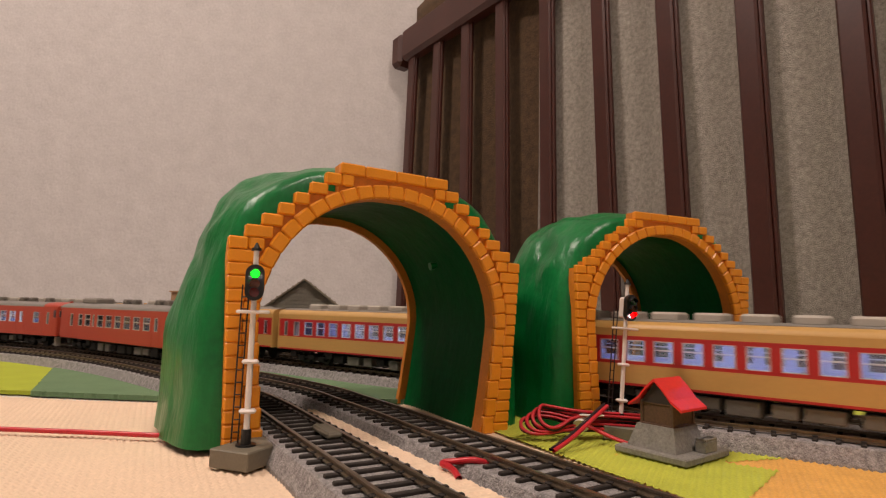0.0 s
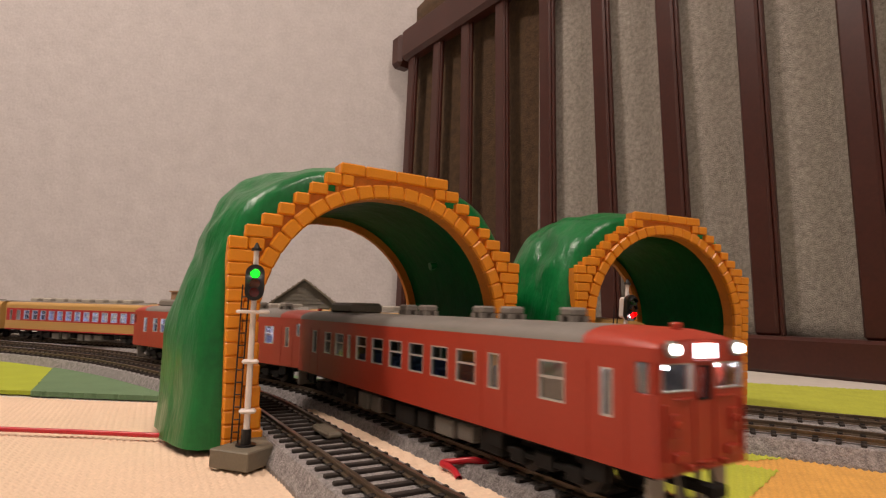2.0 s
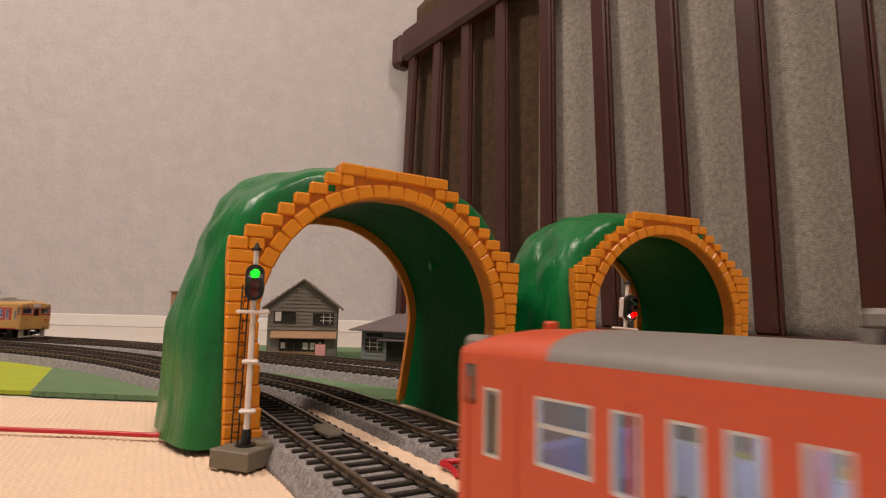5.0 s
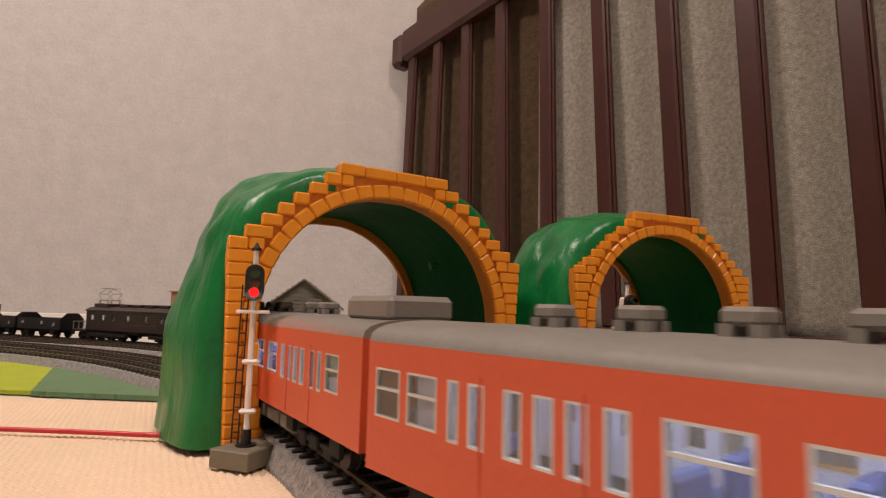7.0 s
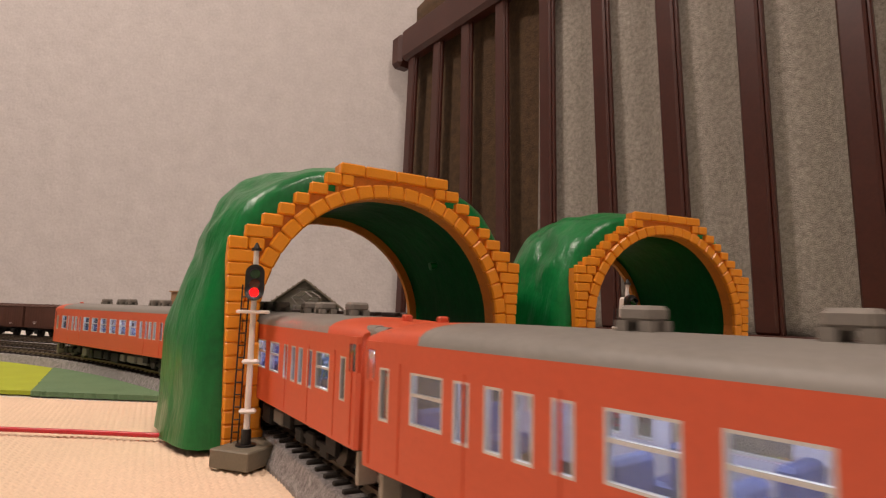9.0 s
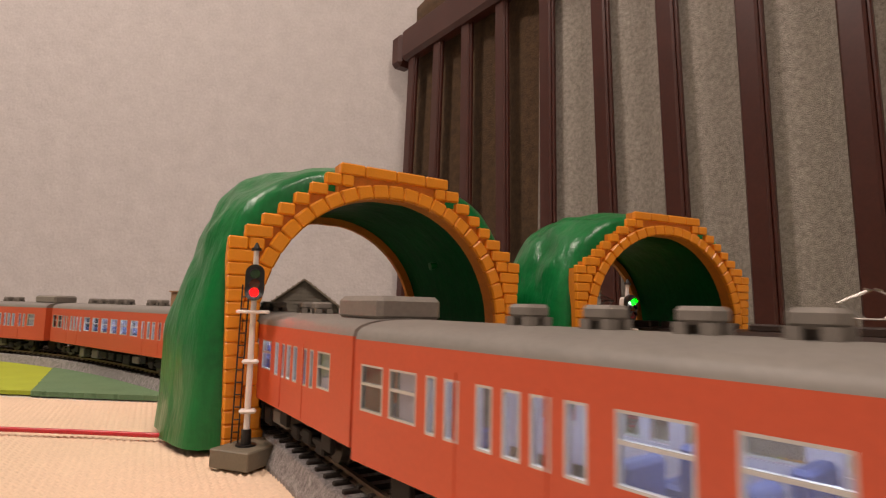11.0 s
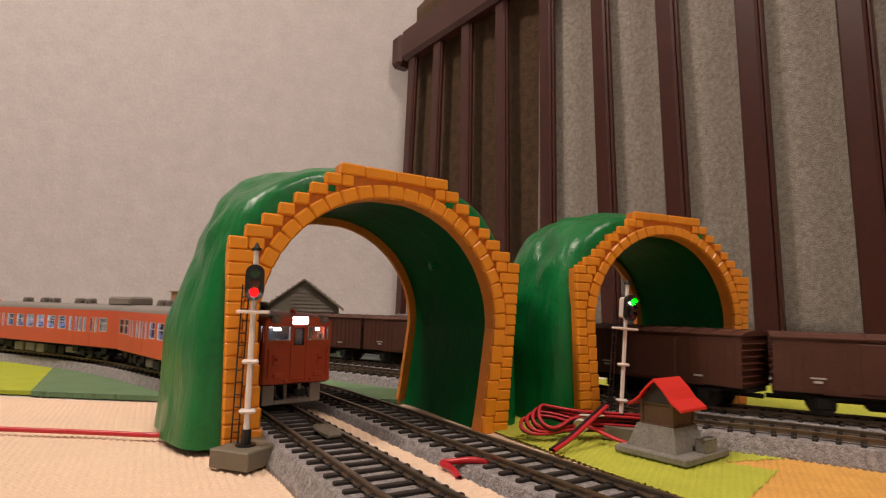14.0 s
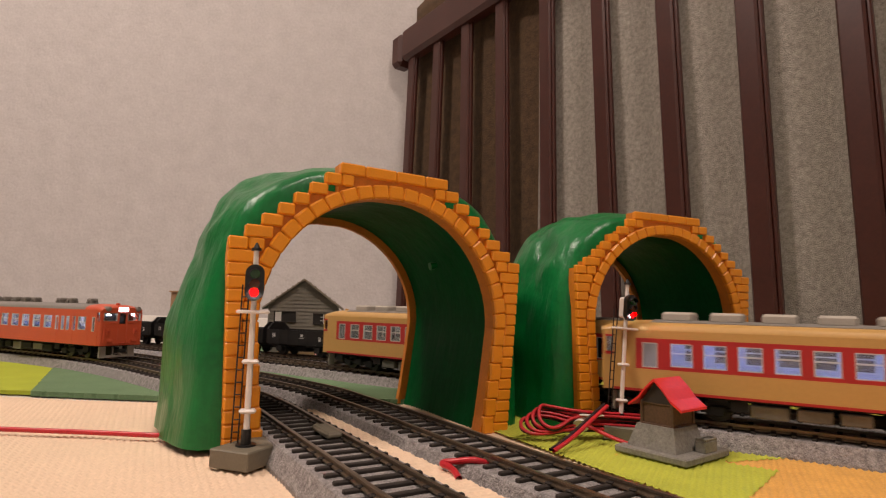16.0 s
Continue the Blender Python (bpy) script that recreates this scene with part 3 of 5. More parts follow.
def track(key, s0, s1, near, words):
    line = TRACK[key]
    t = thing("railway_track", words, "track", kind="structure")
    bed = [(-0.0205, -0.002), (-0.0205, 0.0006), (-0.0172, 0.0078), (-0.0164, 0.0082), (0.0164, 0.0082), (0.0172, 0.0078), (0.0205, 0.0006), (0.0205, -0.002)]
    part("ballast_bed", sweep(line, s0, s1, bed, 0.02), M["ballast"], t, "grey stone ballast bed", smooth=False)
    for s in (-1, 1):
        g = s * 0.00905
        o = [(g - 0.0014, 0.0091), (g - 0.0014, 0.0096), (g - 0.0004, 0.0099), (g - 0.0004, 0.0107), (g - 0.0008, 0.0109), (g - 0.0008, 0.0115),
             (g + 0.0008, 0.0115), (g + 0.0008, 0.0109), (g + 0.0004, 0.0107), (g + 0.0004, 0.0099), (g + 0.0014, 0.0096), (g + 0.0014, 0.0091)]
        part("rail", sweep(line, s0, s1, o, 0.01), M["rail"], t)
    pitch = 0.0090
    shared = Build().box(-0.0011, 0.0011, -0.0155, 0.0155, 0.0072, 0.0094, 0.0003).box(-0.0012, 0.0012, -0.0112, -0.0069, 0.0094, 0.0101, 0.0003)\
        .box(-0.0012, 0.0012, 0.0069, 0.0112, 0.0094, 0.0101, 0.0003).mesh("sleeper", M["sleeper"])
    rest = Build()
    n = 0
    for s in np.arange(s0 + pitch / 2, s1, pitch):
        if near[0] <= s <= near[1] and n < 300:
            part("sleeper", shared, None, t, m=line.spot(s))
            n += 1
        elif 0.2 < s < 2.6:
            m = line.spot(s)
            rest.box(-0.0013, 0.0013, -0.0155, 0.0155, 0.0072, 0.0094, 0, m)
    if rest.v:
        tagged(part("sleepers", rest, M["sleeper"], t), kind="stuff")


def mat_strip():
    """A narrow strip of the cream mat that lies between the beds of the two near tracks."""
    vs, fs, n = [], [], 8
    ys = np.arange(0.10, 0.335, 0.0012)
    for y in ys:
        a = float(np.interp(-y, -TRACK["A"].p[:, 1], TRACK["A"].p[:, 0])) + 0.0218
        b = float(np.interp(-y, -TRACK["B"].p[:, 1], TRACK["B"].p[:, 0])) - 0.0236
        for i in range(n + 1):
            x = a + (b - a) * i / n
            vs.append((x, y, -0.002 if i in (0, n) else 0.0052 + 0.0005 * math.sin(x * 1850) * math.sin(y * 1850)))
    for j in range(len(ys) - 1):
        for i in range(n):
            q = j * (n + 1) + i
            fs.append((q, q + 1, q + n + 2, q + n + 1))
    solid("cream_mat_strip", mesh_of("cream_mat_strip", vs, fs, [M["mat"]], smooth=False), None, "cream woven mat strip between two tracks", "mat")


mat_strip()
track("A", -1.0, 3.0, (0.9, 2.1), "grey ballasted model railway track with dark sleepers")
track("B", -1.0, 3.0, (0.9, 2.1), "curved grey ballasted model railway track")
track("C", -1.05, 3.9, (0.9, 2.1), "far grey ballasted model railway track")
track("D", -2.1, 3.5, (0.9, 2.1), "farthest grey ballasted model railway track")


# ---- railway vehicles: origin on the rail's head, +x along the line ----
HALF, SIDE, FLOOR, EAVE, TOP = 0.131, 0.0185, 0.0125, 0.0436, 0.0489
WIN_MESH = {}


def window_pair(w, h, sash):
    key = (round(w * 1e5), round(h * 1e5), sash)
    if key not in WIN_MESH:
        b = Build()
        t = 0.0005
        b.box(-w / 2, w / 2, -0.0007, 0.0004, -h / 2, -h / 2 + t).box(-w / 2, w / 2, -0.0007, 0.0004, h / 2 - t, h / 2)
        b.box(-w / 2, -w / 2 + t, -0.0007, 0.0004, -h / 2 + t, h / 2 - t).box(w / 2 - t, w / 2, -0.0007, 0.0004, -h / 2 + t, h / 2 - t)
        if sash:
            b.box(-w / 2 + t, w / 2 - t, -0.0006, 0.0003, -0.0001 + h * 0.06, 0.0006 + h * 0.06)
        f = b.mesh("window_frame", M["silver"])
        g = Build().box(-w / 2 + t * 0.5, w / 2 - t * 0.5, -0.0002, 0.0, -h / 2 + t * 0.5, h / 2 - t * 0.5).mesh("window_pane", M["glass"])
        WIN_MESH[key] = (f, g)
    return WIN_MESH[key]


def holed(b, x0, x1, y0, y1, z0, z1, holes):
    """A wall from x0 to x1 with openings (centre, width, low, high)."""
    x = x0
    for c, w, lo, hi in sorted(holes):
        b.box(x, c - w / 2, y0, y1, z0, z1)
        if lo > z0:
            b.box(c - w / 2, c + w / 2, y0, y1, z0, lo)
        if hi < z1:
            b.box(c - w / 2, c + w / 2, y0, y1, hi, z1)
        x = c + w / 2
    b.box(x, x1, y0, y1, z0, z1)
    return b


def roof_section(grow=1.0, lift=0.0):
    pts = [(-SIDE * grow, EAVE)]
    for i in range(1, 12):
        a = math.pi * (1 - i / 12)
        pts.append((math.copysign(abs(math.cos(a)) ** 0.8, math.cos(a)) * SIDE * grow, EAVE + (TOP - EAVE - lift) * math.sin(a) ** 0.75))
    pts.append((SIDE * grow, EAVE))
    return pts


def loft(b, stations):
    """stations: (x, outline) with equal counts."""
    n = len(stations[0][1])
    vs = [(x, y, z) for x, o in stations for y, z in o]
    fs = [(j * n + i, j * n + (i + 1) % n, (j + 1) * n + (i + 1) % n, (j + 1) * n + i) for j in range(len(stations) - 1) for i in range(n)]
    fs += [tuple(range(n))[::-1], tuple(range((len(stations) - 1) * n, len(stations) * n))]
    return b.poly(vs, fs)


def wheel_mesh():
    if "wheel" not in WIN_MESH:
        b = Build().tube((0, -0.0014, 0), (0, 0.0014, 0), 0.0062, 0.0059, 16).tube((0, -0.0022, 0), (0, -0.0014, 0), 0.0070, 0.0070, 16)
        b.tube((0, 0.0014, 0), (0, 0.0024, 0), 0.0016, 0.0014, 8)
        WIN_MESH["wheel"] = b.mesh("wheel", M["wheel"])
    return WIN_MESH["wheel"]


def wheelset(parent, x, y, turn):
    part("wheel", wheel_mesh(), None, parent, m=pose(x, y, 0.0061, 0, 0, turn))


def bogies(car, xs, grey):
    for x in xs:
        b = Build()
        for s in (-1, 1):
            y = s * 0.0142
            b.box(x - 0.019, x + 0.019, y - 0.0012, y + 0.0012, 0.0055, 0.0078, 0.0005)
            for dx in (-0.0125, 0.0125):
                b.box(x + dx - 0.0035, x + dx + 0.0035, y - 0.002, y + 0.002, 0.0035, 0.0085, 0.0006)
            b.box(x - 0.004, x + 0.004, y - 0.0022, y + 0.0022, 0.0045, 0.0095, 0.0006)
        b.box(x - 0.003, x + 0.003, -0.013, 0.013, 0.007, 0.0098)
        bg = part("bogie", b, M["under"], car)
        for dx in (-0.0125, 0.0125):
            for s in (-1, 1):
                part("wheel", wheel_mesh(), None, bg, m=pose(x + dx, s * 0.0092, 0.0062, 0, 0, 0 if s > 0 else 180))


def vent(car, x, y=0.0, size=(0.0070, 0.0066, 0.0032), mat="vent_grey"):
    b = Build().box(x - size[0] / 2, x + size[0] / 2, y - size[1] / 2, y + size[1] / 2, TOP + 0.0016, TOP + 0.0016 + size[2], 0.0008)
    for sx in (-1, 1):
        for sy in (-1, 1):
            px, py = x + sx * size[0] * 0.36, y + sy * size[1] * 0.33
            b.box(px - 0.0012, px + 0.0012, py - 0.0012, py + 0.0012, TOP - 0.0012, TOP + 0.002)
    part("roof_vent", b, M[mat], car)


def cab_end(car, s, paint, lit, sign, express, up):
    """The driver's end at +x (s = 1) or -x (s = -1)."""
    face = part("cab_front", Build(), paint, car)
    b = Build()
    X = HALF
    lowz, z0, z1 = FLOOR, 0.0331 + up, 0.0402 + up
    wy = [(-0.0104, 0.0116), (0.0, 0.0052), (0.0104, 0.0116)]
    y = -0.0174
    for c, w in wy:
        b.box(X - 0.0016, X, y, c - w / 2, lowz, EAVE)
        lo = z0 if c else z0 - 0.0025
        b.box(X - 0.0016, X, c - w / 2, c + w / 2, lowz, lo)
        b.box(X - 0.0016, X, c - w / 2, c + w / 2, z1 if c else z1 - 0.0008, EAVE)
        y = c + w / 2
    b.box(X - 0.0016, X, y, 0.0174, lowz, EAVE)
    for q in (-1, 1):   # rounded corners with the small side window left open
        for (lo, hi) in ((lowz, z0 - 0.0005), (z1 + 0.0003, EAVE)):
            vs = [(X - 0.006, q * SIDE, lo), (X - 0.0012, q * 0.0183, lo), (X, q * 0.0174, lo), (X - 0.0016, q * 0.0165, lo), (X - 0.006, q * 0.0175, lo)]
            vs += [(a, c, hi) for a, c, _ in vs]
            b.poly(vs, [(0, 1, 6, 5), (1, 2, 7, 6), (2, 3, 8, 7), (3, 4, 9, 8), (4, 0, 5, 9), (4, 3, 2, 1, 0), (5, 6, 7, 8, 9)])
        b.box(X - 0.0022, X - 0.0008, q * 0.0176 - 0.0006, q * 0.0176 + 0.0006, z0 - 0.0005, z1 + 0.0003)
    bits = [("sign_ledge", (X, X + 0.0007, -0.0044, 0.0044, z1 + 0.0002, z1 + 0.0007)), ("door_step", (X, X + 0.0008, -0.003, 0.003, 0.0142, 0.0150)),
            ("coupler_ledge", (X, X + 0.0012, -0.0022, 0.0022, 0.0132, 0.0138))]
    for q in (-1, 1):
        bits += [("door_edge", (X, X + 0.0006, q * 0.0040 - 0.0004, q * 0.0040 + 0.0004, lowz + 0.001, z1)),
                 ("jumper_socket", (X, X + 0.0014, q * 0.0105 - 0.0022, q * 0.0105 + 0.0022, 0.0155, 0.0180)),
                 ("tail_lamp_case", (X, X + 0.0010, q * 0.0118 - 0.0016, q * 0.0118 + 0.0016, 0.0215, 0.0275)),
                 ("handrail", (X, X + 0.0010, q * 0.0155 - 0.0004, q * 0.0155 + 0.0004, 0.0160, 0.0300)),
                 ("window_step", (X, X + 0.0008, q * 0.0085 - 0.0032, q * 0.0085 + 0.0032, z0 - 0.0022, z0 - 0.0015)),
                 ("hose_bracket", (X, X + 0.0014, q * 0.0068 - 0.0009, q * 0.0068 + 0.0009, 0.0133, 0.0148))]
    turn = Matrix.Identity(4) if s > 0 else Matrix.Rotation(math.pi, 4, "Z")
    face.data = b.mesh("cab_front", paint, weld=True)
    face.matrix_basis = turn
    for name, d in bits:
        part(name, Build().box(*d, 0.0003), paint, face)
    for c, w in wy:
        lo = z0 if c else z0 - 0.0025
        hi = z1 if c else z1 - 0.0008
        fb = Build()
        for a0, a1, c0, c1 in ((c - w / 2, c + w / 2, lo, lo + 0.0003), (c - w / 2, c + w / 2, hi - 0.0003, hi),
                               (c - w / 2, c - w / 2 + 0.0003, lo, hi), (c + w / 2 - 0.0003, c + w / 2, lo, hi)):
            fb.box(X - 0.0012, X + 0.0003, a0, a1, c0, c1)
        part("cab_window_frame", fb, M["vent_pale" if c else "under"], face)
        part("cab_window", Build().box(X - 0.0010, X - 0.0007, c - w / 2, c + w / 2, lo, hi), M["glass"], face)
    for q in (-1, 1):
        part("corner_window", Build().poly([(X - 0.006, q * SIDE, z0), (X - 0.0022, q * 0.0183, z0), (X - 0.0022, q * 0.0183, z1), (X - 0.006, q * SIDE, z1),
                                            (X - 0.006, q * 0.0182, z0), (X - 0.0022, q * 0.0180, z0), (X - 0.0022, q * 0.0180, z1), (X - 0.006, q * 0.0182, z1)],
                                           [(0, 1, 2, 3), (7, 6, 5, 4), (0, 3, 7, 4), (1, 5, 6, 2), (0, 4, 5, 1), (3, 2, 6, 7)]), M["glass"], face)
        hy, hz = (q * 0.0130, 0.0438 + up)
        if express:
            hy, hz = q * 0.0124, 0.0430
        part("headlight_rim", Build().tube((X - 0.004, hy, hz), (X + 0.0016, hy, hz), 0.0022, 0.0022, 14), paint if express else M["vent_grey"], face)
        part("headlight", Build().tube((X + 0.0012, hy, hz), (X + 0.0021, hy, hz), 0.0016, 0.0012, 12), M["headlight" if lit else "lens_off"], face)
        part("tail_lamp", Build().tube((X + 0.0008, q * 0.0118, 0.0248), (X + 0.0018, q * 0.0118, 0.0248), 0.0011, 0.0009, 10), M["tail_lens"], face)
    part("sign_box", Build().box(X - 0.004, X + 0.0006, -0.0050, 0.0050, 0.0408 + up, 0.0458 + up, 0.0006), paint, face)
    part("destination_sign", Build().box(X + 0.0006, X + 0.0009, -0.0041, 0.0041, 0.0414 + up, 0.0452 + up, 0.0001), M["sign_glow" if sign else "inside"], face)
    if sign:
        for yy, ww in ((-0.0085, 0.0017), (0.0135, 0.0009)):
            part("cab_lamp", Build().box(X - 0.0075, X - 0.0055, yy - ww, yy + ww, z1 - 0.0024, z1 - 0.0010, 0.0004), M["bulb"], face, "small white cab lamp")
    if express:   # red band round the cab windows
        strips = [(a, c, z0 - 0.002, z1 + 0.001) for a, c in ((-0.0172, -0.0163), (-0.0045, -0.0027), (0.0027, 0.0045), (0.0163, 0.0172))]
        for a, c in ((-0.0163, -0.0045), (0.0045, 0.0163)):
            strips += [(a, c, z0 - 0.002, z0 - 0.0001), (a, c, z1 + 0.0001, z1 + 0.001)]
        for a, c, lo, hi in strips:
            part("window_band", Build().box(X - 0.0002, X + 0.0004, a, c, lo, hi), M["express_red"], face, "red band round the cab windows")
        for q in (-1, 1):
            for lo, hi in ((z0 - 0.002, z0 - 0.0005), (z1 + 0.0003, z1 + 0.0012)):
                part("window_band", Build().box(X - 0.0060, X - 0.0016, q * 0.0186 - 0.0002, q * 0.0186 + 0.0002, lo, hi), M["express_red"], face)
    # pilot and coupler below
    p = Build().box(X - 0.006, X - 0.0045, -0.0155, -0.0095, 0.0015, FLOOR, 0.0004).box(X - 0.006, X - 0.0045, 0.0095, 0.0155, 0.0015, FLOOR, 0.0004)
    p.box(X - 0.006, X - 0.0045, -0.0095, 0.0095, 0.0015, 0.0038, 0.0004).box(X - 0.0055, X - 0.0045, -0.0045, -0.0030, 0.0038, FLOOR)
    p.box(X - 0.0055, X - 0.0045, 0.0030, 0.0045, 0.0038, FLOOR)
    part("pilot", p, M["vent_pale"], face)
    part("coupler", Build().box(X - 0.012, X + 0.0035, -0.0014, 0.0014, 0.0065, 0.0092, 0.0005).box(X + 0.001, X + 0.0045, -0.0026, 0.0026, 0.0062, 0.0096, 0.0006), M["under"], face)
    part("hose", Build().tube((X - 0.003, 0.006, 0.011), (X - 0.001, 0.0064, 0.005), 0.0005, 0.0005, 6).tube((X - 0.003, -0.006, 0.011), (X - 0.001, -0.0064, 0.005), 0.0005, 0.0005, 6),
         M["black"], face)


def plain_end(car, s, paint):
    X = HALF
    b = Build()
    b.box(X - 0.0016, X, -SIDE, -0.005, FLOOR, EAVE).box(X - 0.0016, X, 0.005, SIDE, FLOOR, EAVE).box(X - 0.0016, X, -0.005, 0.005, 0.0392, EAVE)
    turn = Matrix.Identity(4) if s > 0 else Matrix.Rotation(math.pi, 4, "Z")
    e = part("end_wall", b, paint, car, m=turn)
    part("gangway", Build().box(X - 0.001, X + 0.004, -0.0058, 0.0058, FLOOR, 0.0378, 0.0008), M["under"], e)
    part("coupler", Build().box(X - 0.012, X + 0.004, -0.0014, 0.0014, 0.0065, 0.0092, 0.0005), M["under"], e)
    for y in (-0.012, 0.012):
        part("end_pipe", Build().tube((X + 0.0006, y, FLOOR), (X + 0.0006, y, EAVE), 0.0005, 0.0005, 6), paint, e)



PLAN = {
    "single": [(0.1155, 0.0042, 0), (0.0945, 0.0110, 1), (0.0665, 0.006, 1)] + [(0.0500 - 0.018 * i, 0.0122, 1) for i in range(6)]
    + [(-0.0545, 0.0042, 1), (-0.0675, 0.0120, 1), (-0.0840, 0.0095, 1), (-0.1045, 0.0070, 0)],
    "double": [(0.1205, 0.0042, 0), (0.1035, 0.0120, 1), (0.0915, 0.0050, 0), (0.0820, 0.0050, 0), (0.0740, 0.0050, 0), (0.0648, 0.0050, 0)]
    + [(0.0500 - 0.0187 * i, 0.0130, 1) for i in range(6)] + [(-0.0577, 0.0048, 0), (-0.0655, 0.0048, 0), (-0.0727, 0.0048, 0), (-0.0802, 0.0048, 0),
       (-0.0903, 0.0048, 0), (-0.0974, 0.0036, 0), (-0.1085, 0.0112, 1), (-0.1222, 0.0105, 1)],
    "express": [(0.121, 0.0045, 0), (0.105, 0.0075, 0), (0.0915, 0.009, 1)] + [(0.0760 - 0.0152 * i, 0.0104, 1) for i in range(12)] + [(-0.1065, 0.0075, 0), (-0.1205, 0.0042, 0)],
}


def railcar(label, plan, paint, cabs, lit=(False, False), sign=(False, False), light="cabin_light", seat="seat_blue", express=False, big_vents=False, ac_at=None, seed=1):
    car = thing("railcar", label, "train car", group="railcars")
    wins = [(-c if plan == "double" and cabs[1] else c, w, z) for c, w, z in PLAN[plan] if not (cabs[1] and c < -0.12)]
    lo, hi = {"double": (0.0256, 0.0374), "single": (0.0258, 0.0377), "express": (0.0258, 0.0374)}[plan]
    end = HALF - 0.006
    x0, x1 = (-end if cabs[1] else -HALF + 0.0016), (end if cabs[0] else HALF - 0.0016)

    def side_holes(y):
        return [(c, w, lo if z else lo - 0.001, hi) for c, w, z in wins]
    bands = [(FLOOR, EAVE, paint)] if not express else [(FLOOR, 0.0138, M["express_red"]), (0.0138, 0.0240, paint), (0.0240, 0.0396, M["express_red"]), (0.0396, EAVE, paint)]
    for z0, z1, mat in bands:
        for y0, y1 in ((-SIDE, -SIDE + 0.0011), (SIDE - 0.0011, SIDE)):
            holes = [h for h in side_holes(y0) if h[2] >= z0 and h[3] <= z1]
            # on the express cars the red window band ends before the cab
            xa, xb = (-0.1135 if cabs[1] else x0), (0.1135 if cabs[0] else x1)
            if len(bands) == 1 or mat is paint or z1 - z0 < 0.01:
                xa, xb = x0, x1
            for a, b_, m_ in ((x0, xa, paint), (xa, xb, mat), (xb, x1, paint)):
                if b_ - a > 0.001:
                    b = holed(Build(), a, b_, y0, y1, z0, z1, [h for h in holes if a < h[0] < b_])
                    part("side_wall" if len(bands) == 1 else "side_band", b.mesh("side_wall", m_, weld=True), None, car)
    if not express:
        if "seam" not in WIN_MESH:
            WIN_MESH["seam"] = {}
        if paint.name not in WIN_MESH["seam"]:
            WIN_MESH["seam"][paint.name] = Build().box(-0.0003, 0.0003, -0.0002, 0.0002, FLOOR + 0.001, 0.0390).mesh("door_seam", paint)
        for sgn in (-1, 1):
            for dx in ((0.0780, -0.0765, 0.1205) if not cabs[1] else (-0.0780, 0.0765, -0.1205)) if plan == "double" else (0.0665, -0.1045, 0.1155):
                for q in (-1, 1):
                    part("door_seam", WIN_MESH["seam"][paint.name], None, car, m=pose(dx + q * (0.0125 if plan == "double" and abs(dx) < 0.1 else 0.0065), sgn * SIDE, 0))
    shared = {}
    for sgn in (-1, 1):
        for c, w, z in wins:
            l = lo if z else lo - 0.001
            f, g = window_pair(w, hi - l, z and w > 0.008)
            m = pose(c, sgn * (SIDE - 0.0004), (l + hi) / 2, 0, 0, 0 if sgn > 0 else 180)
            fr = part("window_frame", f, None, car, m=m)
            part("window_pane", g, None, fr)
    # roof
    a, z = (HALF - 0.024 if cabs[0] else HALF), (-HALF + 0.024 if cabs[1] else -HALF)
    grey = M["roof_grey"]
    part("roof", loft(Build(), [(z, roof_section()), (a, roof_section())]), paint if express else grey, car, smooth=True)
    if express:
        cap = [(y, q + 0.0003) for y, q in roof_section() if abs(y) < 0.0155]
        cap = cap + [(y, q - 0.001) for y, q in cap[::-1]]
        part("roof_top", loft(Build(), [(z, cap), (a, cap)]), grey, car, "grey roof top", smooth=True)
    for q, on in ((1, cabs[0]), (-1, cabs[1])):
        if on:
            st = [(HALF - 0.024, roof_section()), (HALF - 0.010, roof_section(1.0, 0.0004)), (HALF - 0.004, roof_section(0.97, 0.0014)), (HALF, roof_section(0.94, 0.0030))]
            part("cab_roof", loft(Build(), [(q * x, o) for x, o in st]), paint, car, "painted roof over the cab", smooth=True)
            part("horn", Build().box(q * (HALF - 0.008) - 0.001, q * (HALF - 0.008) + 0.001, -0.0015, 0.0015, TOP - 0.0022, TOP + 0.0012, 0.0005), paint, car)
    for e, on in ((0, cabs[0]), (1, cabs[1])):
        if on:
            cab_end(car, 1 if e == 0 else -1, paint, lit[e], sign[e], express, {"double": 0.0010, "single": -0.0004, "express": -0.0006}[plan])
        else:
            plain_end(car, 1 if e == 0 else -1, paint)
    # inside
    part("floor_pan", Build().box(-HALF + 0.002, HALF - 0.002, -SIDE + 0.0012, SIDE - 0.0012, FLOOR - 0.0008, FLOOR + 0.003), M["under"], car)
    part("light_strip", Build().box(-HALF + 0.021, HALF - 0.021, -0.0035, 0.0035, EAVE - 0.0012, EAVE - 0.0004), M[light], car, "glowing ceiling strip")
    for x in (-0.07, -0.025, 0.025, 0.07, 0.114) if cabs[0] else (-0.07, -0.025, 0.025, 0.07):
        part("cabin_bulb", Build().box(x - 0.0012, x + 0.0012, -0.0085, -0.0065, EAVE - 0.0035, EAVE - 0.0022, 0.0003), M["bulb_dim" if light == "cabin_dim" else "bulb"], car)
    part("inner_ceiling", Build().box(-HALF + 0.003, HALF - 0.003, -SIDE + 0.0012, SIDE - 0.0012, EAVE - 0.0003, EAVE + 0.0004), M["inside"], car)
    for sgn in (-1, 1):
        y0, y1 = sorted((sgn * (SIDE - 0.0013), sgn * (SIDE - 0.0020)))
        lining = holed(Build(), -HALF + 0.0195, HALF - 0.0195, y0, y1, FLOOR + 0.003, EAVE - 0.0006, [h for h in side_holes(y0) if abs(h[0]) < HALF - 0.0265])
